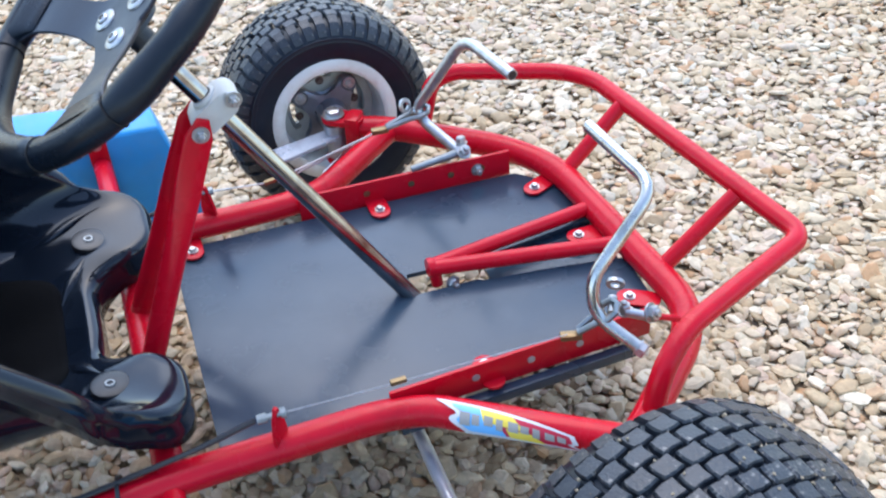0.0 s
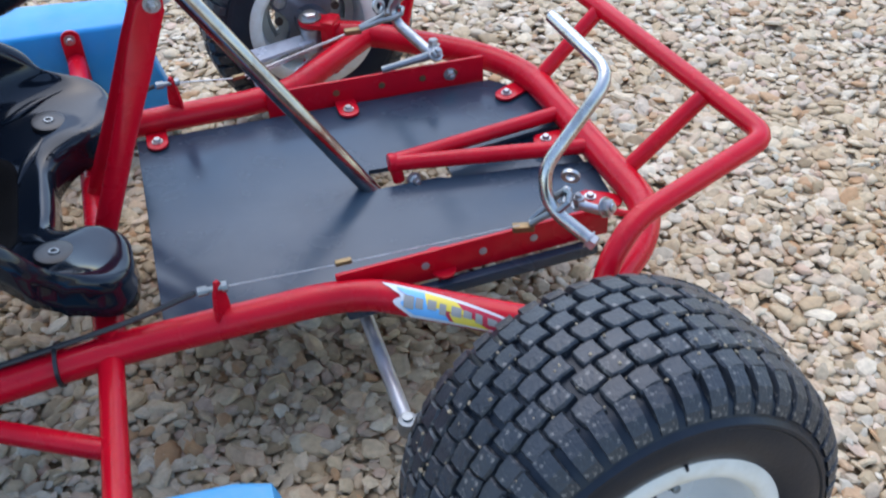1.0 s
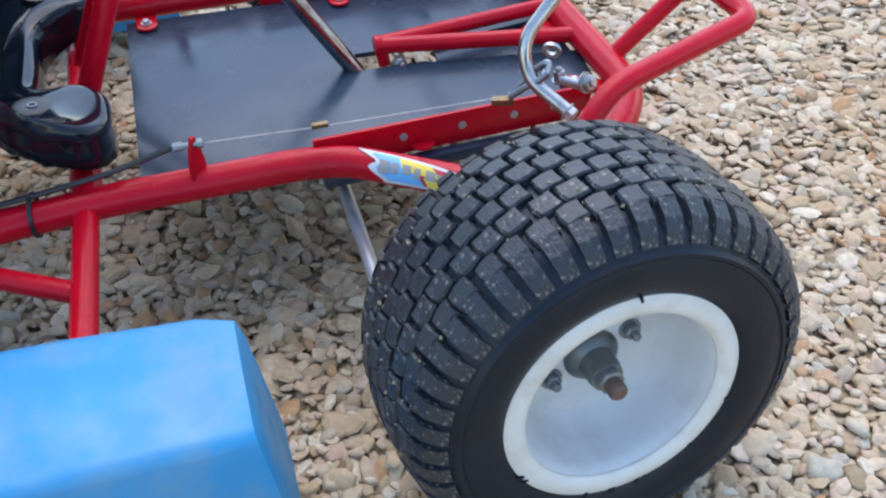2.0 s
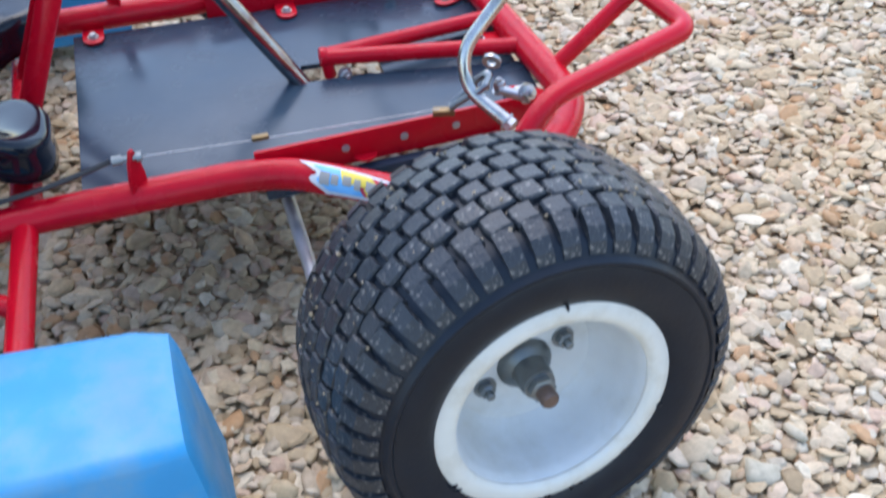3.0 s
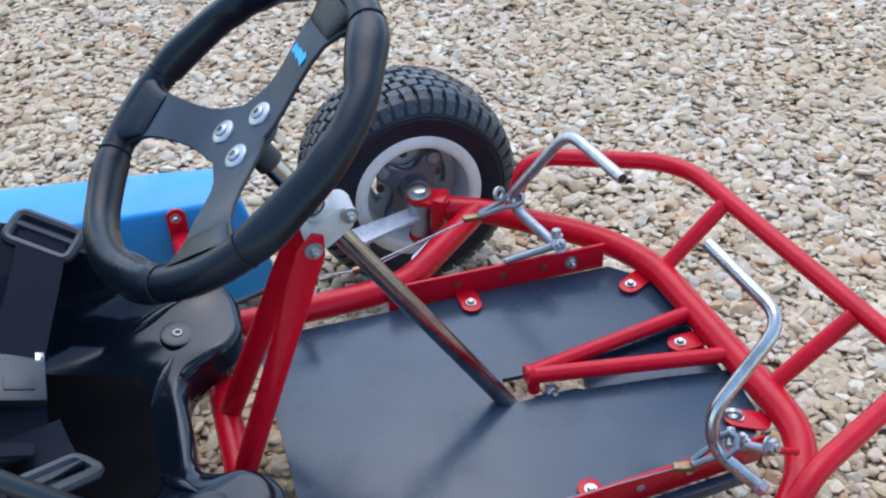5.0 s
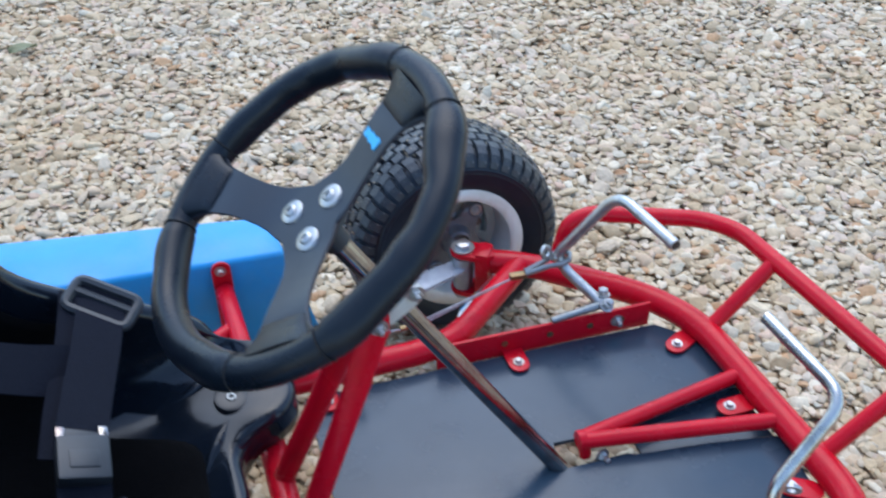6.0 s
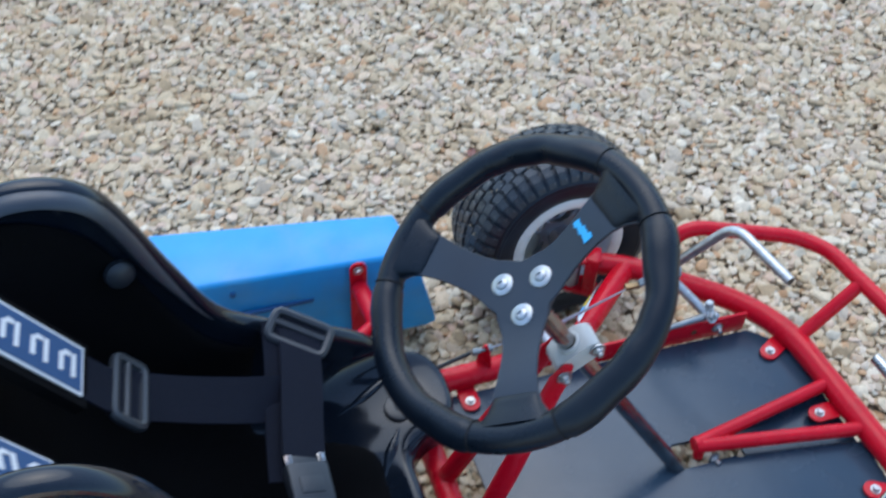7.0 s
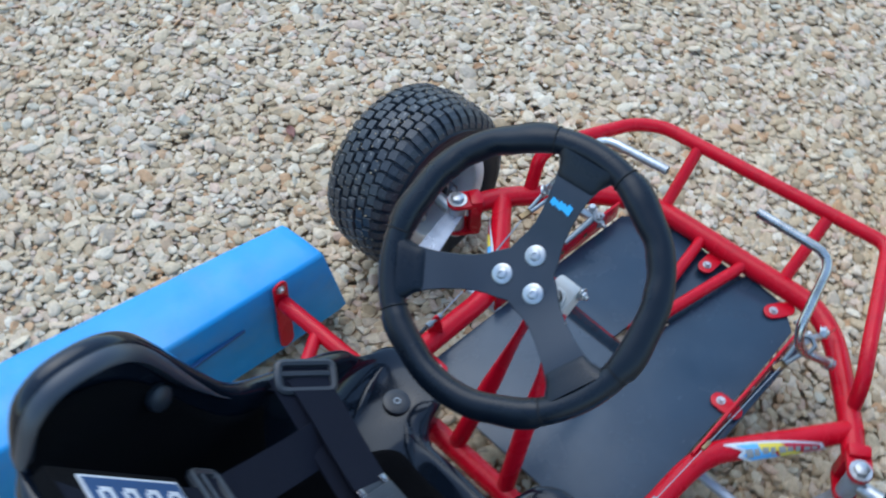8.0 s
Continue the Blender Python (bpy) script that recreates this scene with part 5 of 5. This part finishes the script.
# ---------------- pedals, brake cables ----------------
def pedal(s):
    p = Assembly("pedal", "bent bright steel rod pedal on a sprung pivot")
    if s < 0:
        rod = [(0.187, -0.046, 0.345), (0.202, -0.160, 0.337), (0.126, -0.182, 0.262), (0.126, -0.196, 0.228), (0.156, -0.234, 0.206)]
        eye, wire_end = Vector((0.140, -0.197, 0.232)), Vector((0.112, -0.189, 0.207))
    else:
        rod = [(0.159, 0.088, 0.342), (0.142, 0.195, 0.342), (0.088, 0.232, 0.240), (0.092, 0.220, 0.224), (0.120, 0.166, 0.203)]
        eye, wire_end = Vector((0.092, 0.228, 0.236)), Vector((0.046, 0.232, 0.221))
    part("rod", tube(rod, 0.0068, 0.026, 14), PEDAL if s < 0 else STEEL, p, "bent bright steel rod")
    tip = (Vector(rod[0]) - Vector(rod[1])).normalized()
    # black disc on the capped tip, painting the shade inside the open tube
    part("bore_shade", lathe(axis_matrix(Vector(rod[0]), tip), [(0.0052, 0.0006), (0, 0.0006)], 14), SHEATH, p, "open tube end, its shaded inside painted as a black disc")
    # cable shackle: a drop-shaped loop round the rod, closed by a crimp
    d = (wire_end - eye).normalized()
    side = Vector((0, 0, 1)).cross(d).normalized()
    loop = [eye - d * 0.010 + side * 0.0, eye - d * 0.006 + side * 0.010, eye + d * 0.004 + side * 0.012, eye + d * 0.018 + side * 0.006, wire_end + side * 0.0025,
            wire_end - side * 0.0025, eye + d * 0.018 - side * 0.006, eye + d * 0.004 - side * 0.012, eye - d * 0.006 - side * 0.010]
    part("shackle", add_tube(bmesh.new(), loop, 0.0034, 8, closed=True), ZINC, p, "grey drop-shaped cable thimble")
    part("crimp", box(axis_matrix(wire_end + d * 0.010, (0, 0, 1), d), 0.022, 0.009, 0.007, 0.0015), BRASS, p, "brass crimp sleeve")
    ring = eye + Vector((0.020, 0.026, 0.006)) if s < 0 else Vector((0.072, 0.232, 0.246))
    part("eye_nut", lathe(axis_matrix(ring, (0.5, -s * 0.8, 0.3)), [(0.0050, -0.0018), (0.0095, -0.0018), (0.0095, 0.0018), (0.0050, 0.0018)], 18, True), STEEL, p)
    part("eye_stem", tube([eye + (ring - eye) * 0.6 + Vector((0, 0, -0.004)), eye + Vector((0.004, 0, -0.006))], 0.0048, seg=10), STEEL, p)
    if s < 0:
        part("anchor", tube([(0.160, -0.192, 0.218), (0.172, -0.197, 0.214), (0.190, -0.203, 0.208)], 0.0050, 0.006, 10), STEEL, p, "stubby galvanised cable anchor")
        part("anchor_bolt", bolt((0.163, -0.190, 0.214), (-0.15, 0.1, 1), r=0.0062, h=0.010, washer=0.0085, stud=0.004), STEEL, p)
        part("anchor_nut", bolt((0.186, -0.198, 0.212), (0.45, -0.75, 0.35), r=0.0084, h=0.008, washer=0.0105, stud=0.003), STEEL, p)
        part("anchor_stud", tube([(0.192, -0.203, 0.209), (0.216, -0.206, 0.200)], 0.0034, seg=8), RED, p, "red painted stud")
        part("tail_nut", bolt((0.154, -0.232, 0.207), (0.6, -0.75, -0.4), r=0.0082, h=0.008, washer=0.0095), STEEL, p)
    else:
        part("link", tube([(0.118, 0.164, 0.204), (0.055, 0.166, 0.195)], 0.0055, seg=10, r_end=0.0040), ZINC, p)
        part("anchor_nut", bolt((0.122, 0.160, 0.206), (0.2, -0.6, 0.8), r=0.0070, h=0.008, washer=0.0095, stud=0.005), STEEL, p)
        part("anchor_nut", bolt((0.124, 0.172, 0.211), (0.0, 0.2, 1), r=0.0062, h=0.008, washer=0.008), STEEL, p)


pedal(-1)
pedal(1)


def brake_cable(s):
    c = Assembly("brake_cable", "thin steel brake cable with brass ferrules and a black sheath")
    y = s * 0.189
    end = Vector((0.100, y, 0.206)) if s < 0 else Vector((0.034, 0.232, 0.218))
    stop = Vector((-0.195, s * 0.191, 0.216))
    fer = stop.lerp(end, 0.40) if s < 0 else Vector((-0.115, 0.210, 0.197))
    part("wire", tube([end, fer + Vector((0, 0, -0.002)), stop], 0.0006 if s < 0 else 0.0011, seg=6), STEEL, c)
    if s > 0:
        part("wire_return", tube([end + Vector((-0.01, 0, -0.004)), fer + Vector((0.01, 0, -0.005))], 0.0009, seg=6), STEEL, c)
    part("ferrule", box(axis_matrix(fer, (0, 0, 1), stop - end), 0.016, 0.0055, 0.005, 0.001), BRASS, c, "brass crimp ferrule")
    part("cable_stop", prism(axis_matrix(stop + Vector((0, 0, -0.014)), (0.75, s * 0.65, 0), (0, 0, 1)), [(-0.022, -0.011), (-0.008, -0.010), (0.010, -0.0065), (0.022, -0.002), (0.022, 0.002), (0.010, 0.0065), (-0.008, 0.010), (-0.022, 0.011)], 0.004, 0.0008), RED, c, "red welded cable stop")
    part("adjuster_nut", lathe(axis_matrix(stop + Vector((-0.022, 0, 0)), (1, 0, 0)), [(0, 0.004), (0.0046, 0.004), (0.0046, 0.013), (0.0028, 0.013), (0.0028, 0.026), (0.0050, 0.026), (0.0050, 0.031), (0, 0.032)], 8), ZINC, c, "zinc cable adjuster")
    sheath = [stop + Vector((-0.02, 0, 0)), Vector((-0.27, s * 0.190, 0.200)), Vector((-0.36, s * 0.196, 0.192)), Vector((-0.46, s * 0.212, 0.195)), Vector((-0.62, s * 0.232, 0.198)), Vector((-1.0, s * 0.240, 0.196))]
    part("outer_sheath", tube(sheath, 0.0028, 0.05, 8), SHEATH, c)
    part("cable_tie", lathe(axis_matrix((-0.345, s * 0.1965, 0.174), (1, s * 0.1, 0)), [(0.0185, -0.0018), (0.0215, -0.0018), (0.0215, 0.0018), (0.0185, 0.0018)], 20, True), SHEATH, c, "black cable tie round the rail")


brake_cable(-1)
brake_cable(1)


# ---------------- stickers on the splayed rails ----------------
def sticker(a, b, r, s):
    """A leaf-shaped printed sticker wrapped on a tube from a to b: white edge, layered plain colours and bars."""
    a, b = Vector(a), Vector(b)
    d = (b - a).normalized()
    out = Vector((d.y, -d.x, 0)) if s < 0 else Vector((-d.y, d.x, 0))
    turned = 0 if s < 0 else 40
    st = Assembly("sticker", "white-edged blue, yellow and red sticker with grey bars")

    def upper(t):
        return turned - 18 + 78 * max(0.0, t) ** 1.7

    def lower(t):
        return turned + 99 - 5 * math.sin(math.pi * t)

    def patch(name, mat, lift, t0, t1, v0, v1, n=16):
        """The patch between two runs along the tube at each height v: 0 at the upper edge, 1 at the lower."""
        bm = bmesh.new()
        rows = []
        for k in range(13):
            v = v0 + (v1 - v0) * k / 12
            row = []
            for i in range(n + 1):
                t = t0(v) + (t1(v) - t0(v)) * i / n
                g = radians(upper(t) + (lower(t) - upper(t)) * v)
                row.append(bm.verts.new(a.lerp(b, t) + (out * math.sin(g) + Vector((0, 0, 1)) * math.cos(g)) * (r + lift)))
            rows.append(row)
        for p, q in zip(rows, rows[1:]):
            for i in range(n):
                bm.faces.new((p[i], p[i + 1], q[i + 1], q[i]))
        part(name, bm, mat, st)

    def left(v):
        # a horn at the top, a step, then a slope to the foot
        return -0.02 + 0.06 * smooth(0.05, 0.14, v) + 0.10 * smooth(0.14, 0.40, v) - 0.05 * smooth(0.40, 0.55, v) + 0.12 * smooth(0.55, 1.0, v)

    def right(v):
        return 0.90 + 0.03 * smooth(0.0, 0.5, v) - 0.03 * smooth(0.5, 0.62, v) + 0.12 * smooth(0.62, 1.0, v)

    patch("border", WHITE, 0.0006, left, right, 0.0, 1.0)
    patch("red_field", CRIMSON, 0.0010, lambda v: left(v) + 0.055, lambda v: right(v) - 0.040, 0.13, 0.87)
    patch("blue_field", SKYBLUE, 0.0014, lambda v: left(v) + 0.055, lambda v: 0.34 + 0.16 * v, 0.13, 0.87)
    patch("yellow_field", YELLOW, 0.0018, lambda v: 0.27 + 0.10 * v, lambda v: 0.47 + 0.24 * v, 0.13, 0.52)
    patch("yellow_field", YELLOW, 0.0018, lambda v: 0.40 + 0.12 * v, lambda v: 0.44 + 0.34 * v, 0.56, 0.87)
    for i, w in enumerate((0.068, 0.050, 0.058, 0.044, 0.066, 0.056, 0.046, 0.062, 0.055)):
        t = 0.155 + i * 0.079
        low = 0.33 - 0.006 * i
        patch("grey_bar", GREYINK, 0.0024, lambda v: t + 0.02 * v, lambda v: t + w + 0.02 * v, low + 0.02 * (i % 2), low + 0.36 - 0.04 * (i % 3), 4)


sticker((-0.045, -0.2070, 0.170), (0.078, -0.2905, 0.170), 0.0162, -1)
sticker((-0.040, 0.2150, 0.170), (0.046, 0.2880, 0.170), 0.0162, 1)
